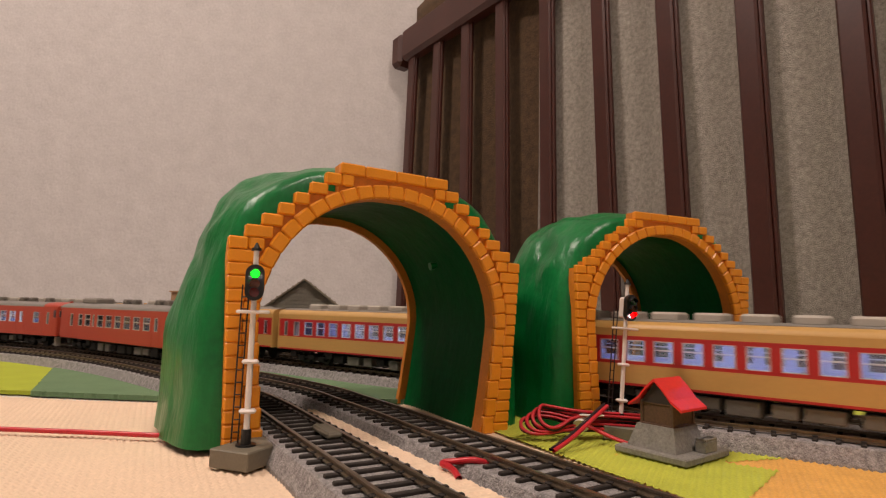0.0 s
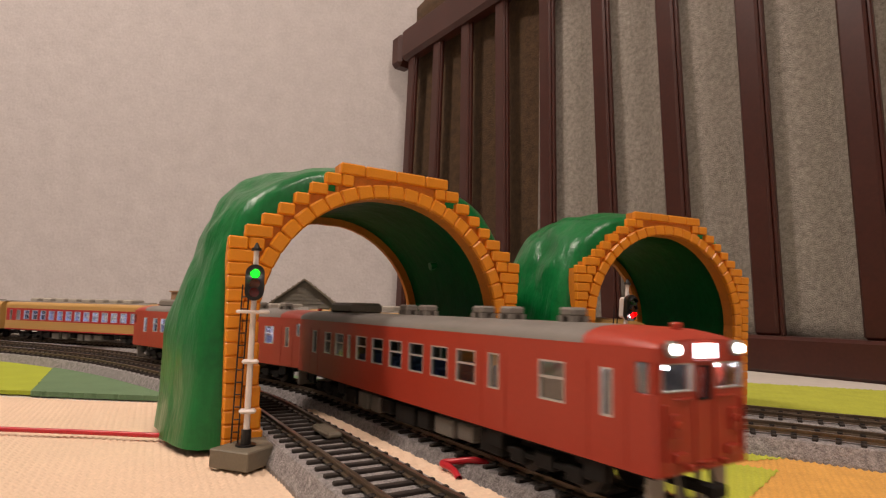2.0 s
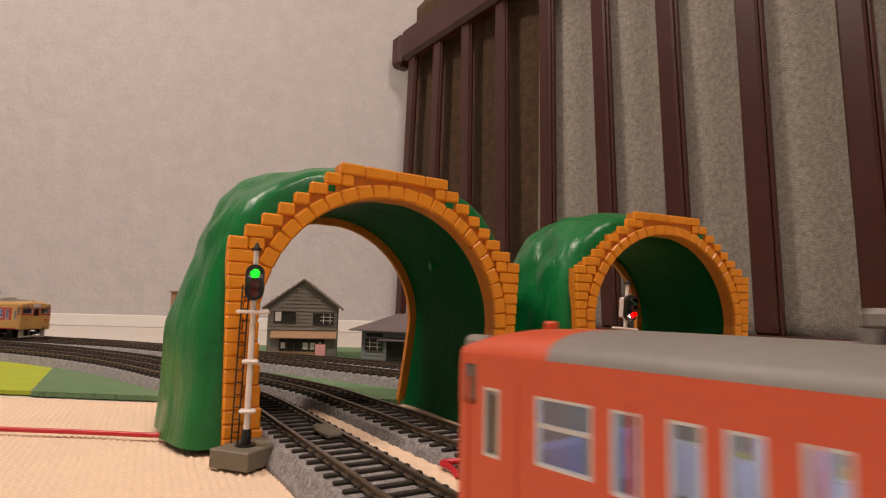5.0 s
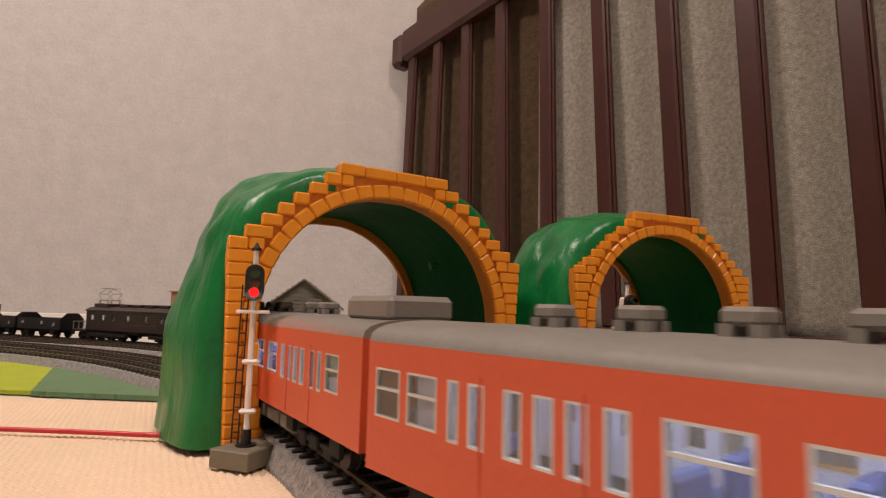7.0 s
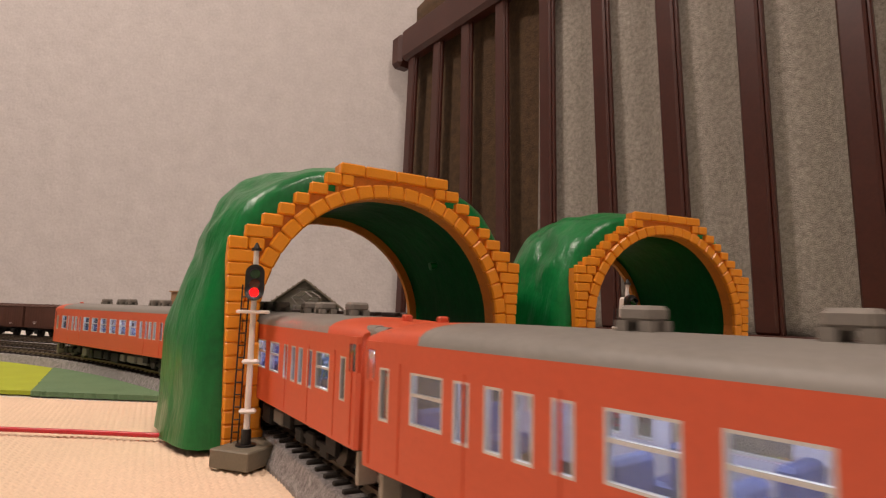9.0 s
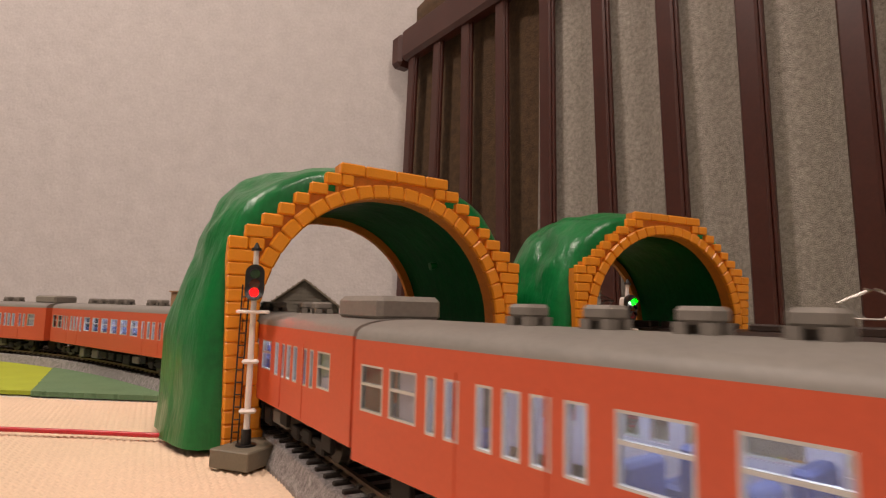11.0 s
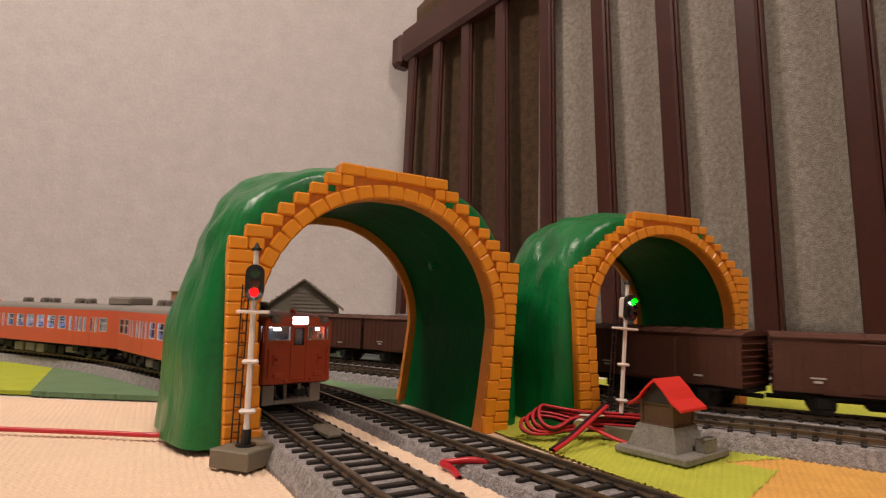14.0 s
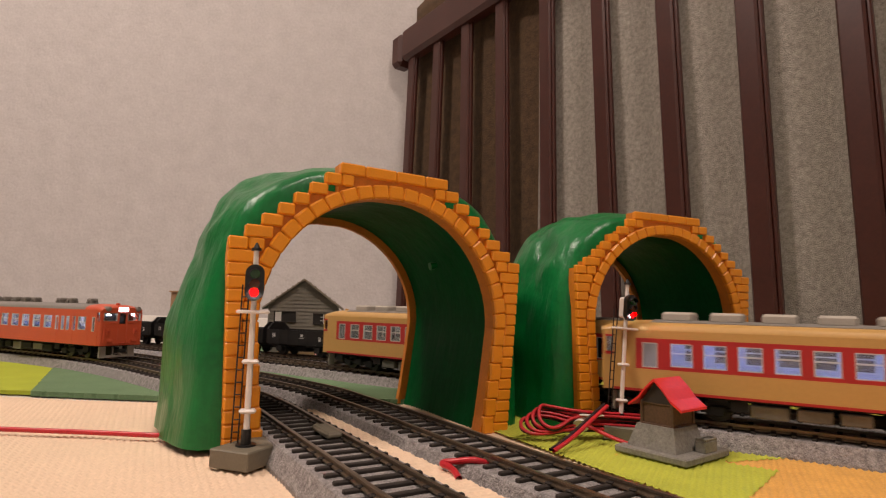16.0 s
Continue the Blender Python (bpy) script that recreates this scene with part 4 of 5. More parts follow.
        # cars with dim light take the wall colour that has the shade in it
        part("inner_wall", lining.mesh("inner_wall", M["inside_shaded" if light == "cabin_dim" else "inside"], weld=True), None, car)
    # partitions coloured dark so that the car ends look shaded inside
    part("partition", Build().box(HALF - 0.0190, HALF - 0.0185, -SIDE + 0.0012, SIDE - 0.0012, FLOOR + 0.003, EAVE - 0.0015), M["cab_shade"], car)
    part("partition", Build().box(-HALF + 0.0185, -HALF + 0.0190, -SIDE + 0.0012, SIDE - 0.0012, FLOOR + 0.003, EAVE - 0.0015), M["cab_shade"], car)
    sm = Build()
    sm.box(-0.0018, 0.0018, -0.0055, 0.0055, 0.0, 0.0128, 0.0008).box(-0.0065, 0.0065, -0.0055, 0.0055, 0.0, 0.0052, 0.0008)
    seat_mesh = sm.mesh("seat", M[seat])
    for c, w, zz in wins:
        if w > 0.011:
            for sgn in (-1, 1):
                part("seat", seat_mesh, None, car, m=pose(c - 0.0085, sgn * 0.0098, FLOOR + 0.0030))
    # roof gear
    if big_vents:
        for i in range(8):
            b = Build().box(-0.0076, 0.0076, -0.009, 0.009, TOP - 0.001, TOP + 0.0044, 0.0012)
            part("cooling_unit", b, M["vent_pale"], car, m=pose(-0.095 + 0.0232 * i, 0, 0))
        part("roof_tank", Build().box(0.084, 0.100, -0.006, 0.006, TOP - 0.001, TOP + 0.0016, 0.0012), M["vent_grey"], car)
    else:
        spots = (0.084, 0.052, 0.034, -0.010, -0.028)
        for x in spots + ((-0.046, -0.066, -0.087) if plan == "double" and ac_at is None else (-0.062,)):
            if ac_at is None or abs(x - ac_at) > 0.03:
                vent(car, x, mat="vent_grey")
        if ac_at is not None:
            along, wide, high = (0.016, 1.0, 0.0068) if plan == "double" else (0.0165, 0.85, 0.0054)
            part("cooling_unit", Build().box(ac_at - along, ac_at + along, -0.0105 * wide, 0.0105 * wide, TOP - 0.001, TOP + high, 0.0016), M["vent_grey"], car)
    # below the floor
    bogies(car, (-0.0885, 0.0885), False)
    r = random.Random(seed)
    x = -0.062
    while x < 0.056:
        w = r.uniform(0.008, 0.017)
        lowb = r.uniform(0.0025, 0.0052)
        for sgn in (-1, 1):
            part("underfloor_box", Build().box(x, x + w, sgn * 0.0105 - 0.0055, sgn * 0.0105 + 0.0055, lowb, FLOOR - 0.002, 0.0006),
                 M["under_grey" if r.random() < (0.9 if express else 0.65) else "under"], car)
        x += w + r.uniform(0.002, 0.006)
    part("air_tank", Build().tube((-0.02, -0.003, 0.0065), (0.012, -0.003, 0.0065), 0.003, 0.003, 12), M["under"], car)
    car.scale = (1, 1.07, 1)
    for xx in (0.110, -0.110, 0.066, -0.066):
        for sgn in (-1, 1):
            part("step", Build().box(xx - 0.004, xx + 0.004, sgn * 0.0165 - 0.0008, sgn * 0.0165 + 0.0008, 0.0068, FLOOR, 0.0002), M["under"], car)
    return car


def wagon_wheels(w, xs):
    for x in xs:
        for s in (-1, 1):
            part("wheel", wheel_mesh(), None, w, m=pose(x, s * 0.0092, 0.0062, 0, 0, 0 if s > 0 else 180))
            part("axle_box", Build().box(x - 0.0035, x + 0.0035, s * 0.0145 - 0.0012, s * 0.0145 + 0.0012, 0.0045, 0.0105, 0.0005).box(x - 0.009, x + 0.009, s * 0.0145 - 0.0008, s * 0.0145 + 0.0008, 0.0092, 0.0105, 0.0003),
                 M["under"], w)


def bars(w, s, y, marks):
    for x, z, ww, h in marks:
        part("marking", Build().box(x - ww / 2, x + ww / 2, min(s * y, s * (y + 0.0002)), max(s * y, s * (y + 0.0002)), z - h / 2, z + h / 2), M["marking"], w)


def box_wagon():
    w = thing("box_wagon", "red-brown covered goods wagon with ribbed ends and sliding door", "freight car", group="box wagons")
    H, S = 0.0545, 0.0168
    b = Build().box(-H, H, -S, S, 0.0125, 0.0412, 0.0004)
    body = part("body", b, M["boxcar"], w)
    for s in (-1, 1):
        for i in range(21):
            x = -H + 0.004 + i * (2 * H - 0.008) / 20
            if abs(x) > 0.016:
                part("plank_rib", Build().box(x - 0.0004, x + 0.0004, s * S - 0.0003, s * S + 0.0004, 0.0135, 0.0400), M["boxcar"], body)
        part("door", Build().box(-0.0155, 0.0155, s * S - 0.0004, s * S + 0.0012, 0.0138, 0.0392, 0.0004), M["boxcar"], w)
        part("door_rail", Build().box(-0.032, 0.032, s * S, s * S + 0.0016, 0.0392, 0.0402).box(-0.032, 0.032, s * S, s * S + 0.0016, 0.0122, 0.0134), M["boxcar"], w)
        bars(w, s, S + 0.0004, [(-0.034, 0.0205, 0.007, 0.0008), (-0.034, 0.0185, 0.004, 0.0012), (0.03, 0.0175, 0.005, 0.001)])
    for s in (-1, 1):
        for i in range(7):
            part("end_rib", Build().box(min(s * H, s * (H + 0.001)), max(s * H, s * (H + 0.001)), -S + 0.001, S - 0.001, 0.0145 + i * 0.0036, 0.0155 + i * 0.0036, 0.0003), M["boxcar"], w)
    roof = [(-S - 0.0008, 0.041), (-S - 0.0008, 0.0416), (-0.011, 0.0435), (0, 0.0443), (0.011, 0.0435), (S + 0.0008, 0.0416), (S + 0.0008, 0.041)]
    part("roof", loft(Build(), [(-H - 0.001, roof), (H + 0.001, roof)]), M["boxcar"], w)
    for i in range(9):
        x = -H + 0.006 + i * (2 * H - 0.012) / 8
        part("roof_rib", loft(Build(), [(x - 0.0004, [(y, z + 0.0005) for y, z in roof]), (x + 0.0004, [(y, z + 0.0005) for y, z in roof])]), M["boxcar"], w)
    part("underframe", Build().box(-H, H, -0.012, 0.012, 0.0098, 0.0125).box(-H - 0.0035, H + 0.0035, -0.0014, 0.0014, 0.0068, 0.0092), M["under"], w)
    part("brake_box", Build().box(-0.012, 0.008, -0.008, 0.004, 0.0045, 0.0098, 0.0008), M["under"], w)
    wagon_wheels(w, (-0.032, 0.032))
    return w


def open_wagon():
    w = thing("open_wagon", "black open goods wagon with white markings", "freight car", group="open wagons")
    H, S = 0.043, 0.0162
    b = Build()
    b.box(-H, H, -S, S, 0.0115, 0.0130)
    b.box(-H, H, -S, -S + 0.001, 0.0130, 0.0262).box(-H, H, S - 0.001, S, 0.0130, 0.0262)
    part("body", b.mesh("body", M["gondola"], weld=True), None, w)
    for s in (-1, 1):
        part("end_board", Build().box(s * H - 0.0007, s * H + 0.0007, -S, S, 0.0130, 0.0262).poly(
            [(s * H + 0.0006, -S, 0.0262), (s * H + 0.0006, S, 0.0262), (s * H + 0.0006, 0.008, 0.0335), (s * H + 0.0006, -0.008, 0.0335),
             (s * H - 0.0006, -S, 0.0262), (s * H - 0.0006, S, 0.0262), (s * H - 0.0006, 0.008, 0.0335), (s * H - 0.0006, -0.008, 0.0335)],
            [(0, 1, 2, 3), (7, 6, 5, 4), (2, 6, 7, 3), (1, 5, 6, 2), (0, 3, 7, 4), (0, 4, 5, 1)]), M["gondola"], w)
        for i in range(7):
            x = -H + 0.004 + i * (2 * H - 0.008) / 6
            part("post", Build().box(x - 0.0009, x + 0.0009, s * S - 0.0002, s * S + 0.0010, 0.0112, 0.0262, 0.0002), M["gondola"], w)
        bars(w, s, S + 0.0002, [(-0.034, 0.0205, 0.001, 0.004), (-0.0315, 0.0205, 0.001, 0.004), (0.006, 0.0212, 0.003, 0.0026), (0.006, 0.0188, 0.006, 0.0006), (0.030, 0.020, 0.003, 0.0008), (0.030, 0.0175, 0.0026, 0.0024)])
    part("underframe", Build().box(-H, H, -0.012, 0.012, 0.0092, 0.0115).box(-H - 0.0035, H + 0.0035, -0.0014, 0.0014, 0.0066, 0.009), M["under"], w)
    part("brake_box", Build().box(-0.01, 0.006, -0.008, 0.004, 0.0045, 0.0094, 0.0008), M["under"], w)
    wagon_wheels(w, (-0.026, 0.026))
    return w


def pantograph(l, x):
    p = Build()
    zb = 0.052
    for s in (-1, 1):
        p.tube((x - 0.010, s * 0.008, zb), (x + 0.010, s * 0.008, zb), 0.0006, 0.0006, 6)
        for q in (-1, 1):
            p.tube((x + q * 0.004, s * 0.008, zb), (x + q * 0.014, s * 0.006, zb + 0.0085), 0.00045, 0.00045, 6)
            p.tube((x + q * 0.014, s * 0.006, zb + 0.0085), (x + q * 0.0012, s * 0.0045, zb + 0.0155), 0.00045, 0.00045, 6)
        p.tube((x + s * 0.0012, -0.0045, zb + 0.0155), (x + s * 0.0012, 0.0045, zb + 0.0155), 0.00045, 0.00045, 6)
        p.tube((x + s * 0.002, -0.012, zb + 0.0158), (x + s * 0.002, 0.012, zb + 0.0158), 0.0005, 0.0005, 6)
        p.tube((x + s * 0.014, -0.006, zb + 0.0085), (x + s * 0.014, 0.006, zb + 0.0085), 0.00045, 0.00045, 6)
        for q in (-1, 1):
            p.tube((x + q * 0.008, s * 0.008, zb - 0.0045), (x + q * 0.008, s * 0.008, zb), 0.0011, 0.0009, 8)
    part("pantograph", p, M["steel"], l, "raised metal pantograph")


def locomotive():
    l = thing("electric_locomotive", "dark brown old electric locomotive with two pantographs", "locomotive")
    H, S = 0.094, 0.0172
    holes = [(x, 0.0055, 0.0262, 0.0330) for x in (-0.083, -0.062, -0.043, -0.0155, 0.0155, 0.043, 0.062, 0.083)]
    b = Build()
    for y0, y1 in ((-S, -S + 0.001), (S - 0.001, S)):
        holed(b, -H, H, y0, y1, 0.0135, 0.0385, holes)
    body = part("body", b, M["loco"], l)
    for s in (-1, 1):
        for c, w, lo, hi in holes:
            part("window_pane", Build().box(c - w / 2, c + w / 2, s * (S - 0.0006) - 0.0001, s * (S - 0.0006) + 0.0001, lo, hi), M["glass"], l)
        part("side_grille", Build().box(-0.034, 0.034, s * S - 0.0003, s * S + 0.0004, 0.0165, 0.0222, 0.0002), M["loco"], l)
        e = Build()
        e.box(s * H - 0.0008, s * H + 0.0008, -S, -0.012, 0.0135, 0.0385).box(s * H - 0.0008, s * H + 0.0008, 0.012, S, 0.0135, 0.0385)
        e.box(s * H - 0.0008, s * H + 0.0008, -0.012, 0.012, 0.0135, 0.0262).box(s * H - 0.0008, s * H + 0.0008, -0.012, 0.012, 0.0335, 0.0385).box(s * H - 0.0008, s * H + 0.0008, -0.0022, 0.0022, 0.0262, 0.0335)
        part("cab_front", e, M["loco"], l)
        part("cab_window", Build().box(s * H - 0.0002, s * H + 0.0002, -0.012, 0.012, 0.0262, 0.0335), M["glass"], l)
        part("headlight", Build().tube((s * (H - 0.004), 0, 0.046), (s * (H + 0.002), 0, 0.046), 0.0024, 0.0024, 12), M["black"], l)
        dk = Build().box(min(s * H, s * (H + 0.029)), max(s * H, s * (H + 0.029)), -0.0165, 0.0165, 0.0108, 0.0135, 0.0004)
        part("deck", dk, M["loco"], l)
        r = Build()
        for y in (-0.0155, 0.0155):
            for x in (H + 0.006, H + 0.017, H + 0.028):
                r.tube((s * x, y, 0.0135), (s * x, y, 0.0235), 0.0005, 0.0005, 6)
            r.tube((s * (H + 0.004), y, 0.0235), (s * (H + 0.028), y, 0.0235), 0.0005, 0.0005, 6)
        r.tube((s * (H + 0.028), -0.0155, 0.0235), (s * (H + 0.028), 0.0155, 0.0235), 0.0005, 0.0005, 6)
        part("deck_rail", r, M["steel"], l)
        part("coupler", Build().box(min(s * (H + 0.024), s * (H + 0.034)), max(s * (H + 0.024), s * (H + 0.034)), -0.0015, 0.0015, 0.0066, 0.0092, 0.0004), M["under"], l)
    roof = [(-S - 0.0008, 0.0382), (-S - 0.0008, 0.0392), (-0.012, 0.0428), (0, 0.0442), (0.012, 0.0428), (S + 0.0008, 0.0392), (S + 0.0008, 0.0382)]
    part("roof", loft(Build(), [(-H - 0.003, roof), (H + 0.003, roof)]), M["loco"], l)
    for x in (-0.04, -0.018, 0.006, 0.03, 0.05):
        part("roof_hatch", Build().box(x - 0.008, x + 0.008, -0.007, 0.007, 0.043, 0.0475, 0.0008), M["loco"], l)
    for x in (-0.076, 0.076):
        part("pantograph_base", Build().box(x - 0.014, x + 0.014, -0.0115, 0.0115, 0.0425, 0.0478, 0.0008), M["loco"], l)
        pantograph(l, x)
    part("light_strip", Build().box(-0.08, 0.08, -0.003, 0.003, 0.037, 0.0376), M["cabin_dim"], l)
    part("underframe", Build().box(-H, H, -0.015, 0.015, 0.0098, 0.0137), M["under"], l)
    for x in (-0.075, -0.055, -0.035, 0.035, 0.055, 0.075):
        for s in (-1, 1):
            part("driving_wheel", wheel_mesh(), None, l, m=pose(x, s * 0.0092, 0.0062, 0, 0, 0 if s > 0 else 180))
            part("axle_box", Build().box(x - 0.004, x + 0.004, s * 0.0145 - 0.0016, s * 0.0145 + 0.0016, 0.0035, 0.0098, 0.0005), M["under"], l)
    for x in (-0.112, -0.099, 0.099, 0.112):
        for s in (-1, 1):
            part("pony_wheel", wheel_mesh(), None, l, m=pose(x, s * 0.0092, 0.0062, 0, 0, 0 if s > 0 else 180))
    for s in (-1, 1):
        part("side_frame", Build().box(-0.09, -0.02, s * 0.0155 - 0.0008, s * 0.0155 + 0.0008, 0.006, 0.0098, 0.0004).box(0.02, 0.09, s * 0.0155 - 0.0008, s * 0.0155 + 0.0008, 0.006, 0.0098, 0.0004), M["under"], l)
    return l


PITCH = 0.272
orange, dull = M["orange_red"], M["dull_red"]
TRAINS = {
    "A": [railcar("orange-red diesel railcar with grey roof and lit windows", "double", orange, (False, True), ac_at=0.1135, seed=3),
          railcar("orange-red diesel railcar with grey roof, blue seats inside", "double", orange, (True, False), seed=4),
          railcar("orange-red diesel railcar with a lit destination sign", "double", orange, (False, True), sign=(False, True), ac_at=0.1135, seed=5),
          railcar("orange-red last railcar with a glowing white destination sign", "double", orange, (True, False), sign=(True, False), seed=6)],
    "B": [railcar("dull red leading railcar with glowing headlights and sign", "single", dull, (True, False), lit=(True, False), sign=(True, False), light="cabin_dim", ac_at=-0.092, seed=7),
          railcar("dull red railcar with cabs at both ends and bright windows", "single", dull, (True, True), lit=(True, False), ac_at=-0.088, seed=8)],
    "C": [railcar("cream and red express railcar with blue-lit windows", "express", M["cream"], c, light=li, seat="seat_deep", express=True, big_vents=True, seed=9 + i)
          for i, (c, li) in enumerate([((True, False), "cabin_light_blue"), ((False, True), "cabin_light_blue"), ((True, False), "cabin_light_blue"), ((True, True), "cabin_light_blue"), ((True, False), "cabin_light_blue")])],
    "E": [railcar("cream and red express railcar with " + w, "express", M["cream"], c, light=li, seat="seat_deep", express=True, big_vents=True, seed=19 + i)
          for i, (c, li, w) in enumerate([((False, True), "cabin_dim", "dark windows"), ((False, True), "cabin_light_blue", "blue-lit windows"), ((False, True), "cabin_light_blue", "blue-lit windows")])],
}
loco = locomotive()
loco.scale = (1.1, 1, 1)
first_box, first_open = box_wagon(), open_wagon()
GOODS = [loco, first_open, copy_thing(first_open, pose(0, 0, 0)), first_box] + [copy_thing(first_box, pose(0, 0, 0)) for _ in range(5)]
GOODS += [copy_thing(first_open, pose(0, 0, 0)) for _ in range(5)]


# ---- signals ----
def signal(m, words, times):
    """A colour-light signal whose bulb slides behind three lenses; it faces -y."""
    g = thing("railway_signal", words, "signal", m, "railway signals")
    base = Build().box(-0.0092, 0.0095, -0.0100, 0.0165, 0.0, 0.0075, 0.0005)
    part("base", base, M["base_grey"], g, "olive grey plastic base", m=pose(0, 0, 0, 0, 0, -38))
    part("collar", Build().tube((0, 0, 0.0072), (0, 0, 0.0082), 0.0042, 0.0040, 16).tube((0, 0, 0.0082), (0, 0, 0.0142), 0.0021, 0.0019, 14), M["black"], g)
    part("post", Build().tube((0, 0, 0.0138), (0, 0, 0.0892), 0.00125, 0.0011, 14), M["white_post"], g, "white plastic post", smooth=True)
    part("finial", Build().tube((0, 0, 0.0890), (0, 0, 0.0902), 0.0021, 0.0019, 12).tube((0, 0, 0.0902), (0, 0, 0.0925), 0.0014, 0.0004, 10), M["black"], g)
    for z in (0.0215, 0.0420):
        part("bracket", Build().box(-0.0034, 0.0034, -0.0022, 0.0022, z - 0.0009, z + 0.0009, 0.0008), M["white_post"], g)
    part("platform", Build().box(-0.0066, 0.0066, -0.0042, 0.0048, 0.0622, 0.0636, 0.0005), M["white_post"], g)
    lad = Build()
    for x in (-0.0048, -0.0022):
        lad.tube((x - 0.001, 0.005, 0.007), (x, 0.005, 0.0745), 0.00035, 0.00035, 6)
    for i in range(12):
        z = 0.012 + i * 0.0052
        lad.tube((-0.0052, 0.005, z), (-0.0026, 0.005, z), 0.0003, 0.0003, 6)
    part("ladder", lad, M["wire_black"], g, "thin dark ladder")

    def capsule(w, h, y0, y1, z):
        pts = []
        for i in range(25):
            a = math.pi * i / 24
            pts.append((w * math.cos(a), z + h - w + w * math.sin(a)))
        for i in range(25):
            a = math.pi + math.pi * i / 24
            pts.append((w * math.cos(a), z - h + w + w * math.sin(a)))
        return Build().prism(pts, "y", y0, y1)
    zc = 0.0752
    head = part("signal_head", capsule(0.0037, 0.0076, -0.0052, -0.0022, zc), M["black"], g, "black signal head with round ends")
    part("back_box", Build().box(-0.0034, 0.0034, -0.0022, 0.0030, zc - 0.006, zc + 0.006, 0.0008), M["white_post"], g, "pale box behind the signal head")
    spots = {"green": zc + 0.0036, "yellow": zc - 0.0006, "red": zc - 0.0042}
    for c, z in spots.items():
        part("lens", Build().tube((0, -0.0064, z), (0, -0.0060, z), 0.0020, 0.0020, 18), M["lens_" + c], g, c + " signal lens")
        hood = Build()
        for i in range(9):
            a0, a1 = math.pi * i / 9, math.pi * (i + 1) / 9
            vs = [(r * math.cos(a), y, z + r * math.sin(a)) for a in (a0, a1) for r in (0.0021, 0.0024) for y in (-0.0078, -0.0051)]
            hood.poly(vs, [(0, 1, 5, 4), (2, 6, 7, 3), (0, 4, 6, 2), (1, 3, 7, 5), (0, 2, 3, 1), (4, 5, 7, 6)])
        part("hood", hood, M["black"], g)
    bulb = part("bulb", Build().tube((0, -0.0058, 0), (0, -0.0053, 0), 0.0015, 0.0015, 16), M["lamp"], g, "small glowing bulb")
    rows = []
    for i, (t, c) in enumerate(times):
        if rows:
            rows.append((t - 0.1, rows[-1][1]))
        rows.append((t, spots[c]))
    rows.append((16.0, rows[-1][1]))
    return bulb, rows


near_bulb = signal(pose(-0.0772, 0.238, 0, 0, 0, 17) @ Matrix.Diagonal((1, 1, 0.962, 1)), "white railway signal on a grey base beside the tunnel", [(0.0, "green"), (5.2, "red")])
far_bulb = signal(pose(0.0925, 0.302, 0, 0, 4, 20) @ Matrix.Diagonal((0.88, 0.88, 0.885, 1)), "white leaning railway signal beside the far track", [(0.0, "red"), (5.4, "yellow"), (10.4, "green"), (14.8, "red")])


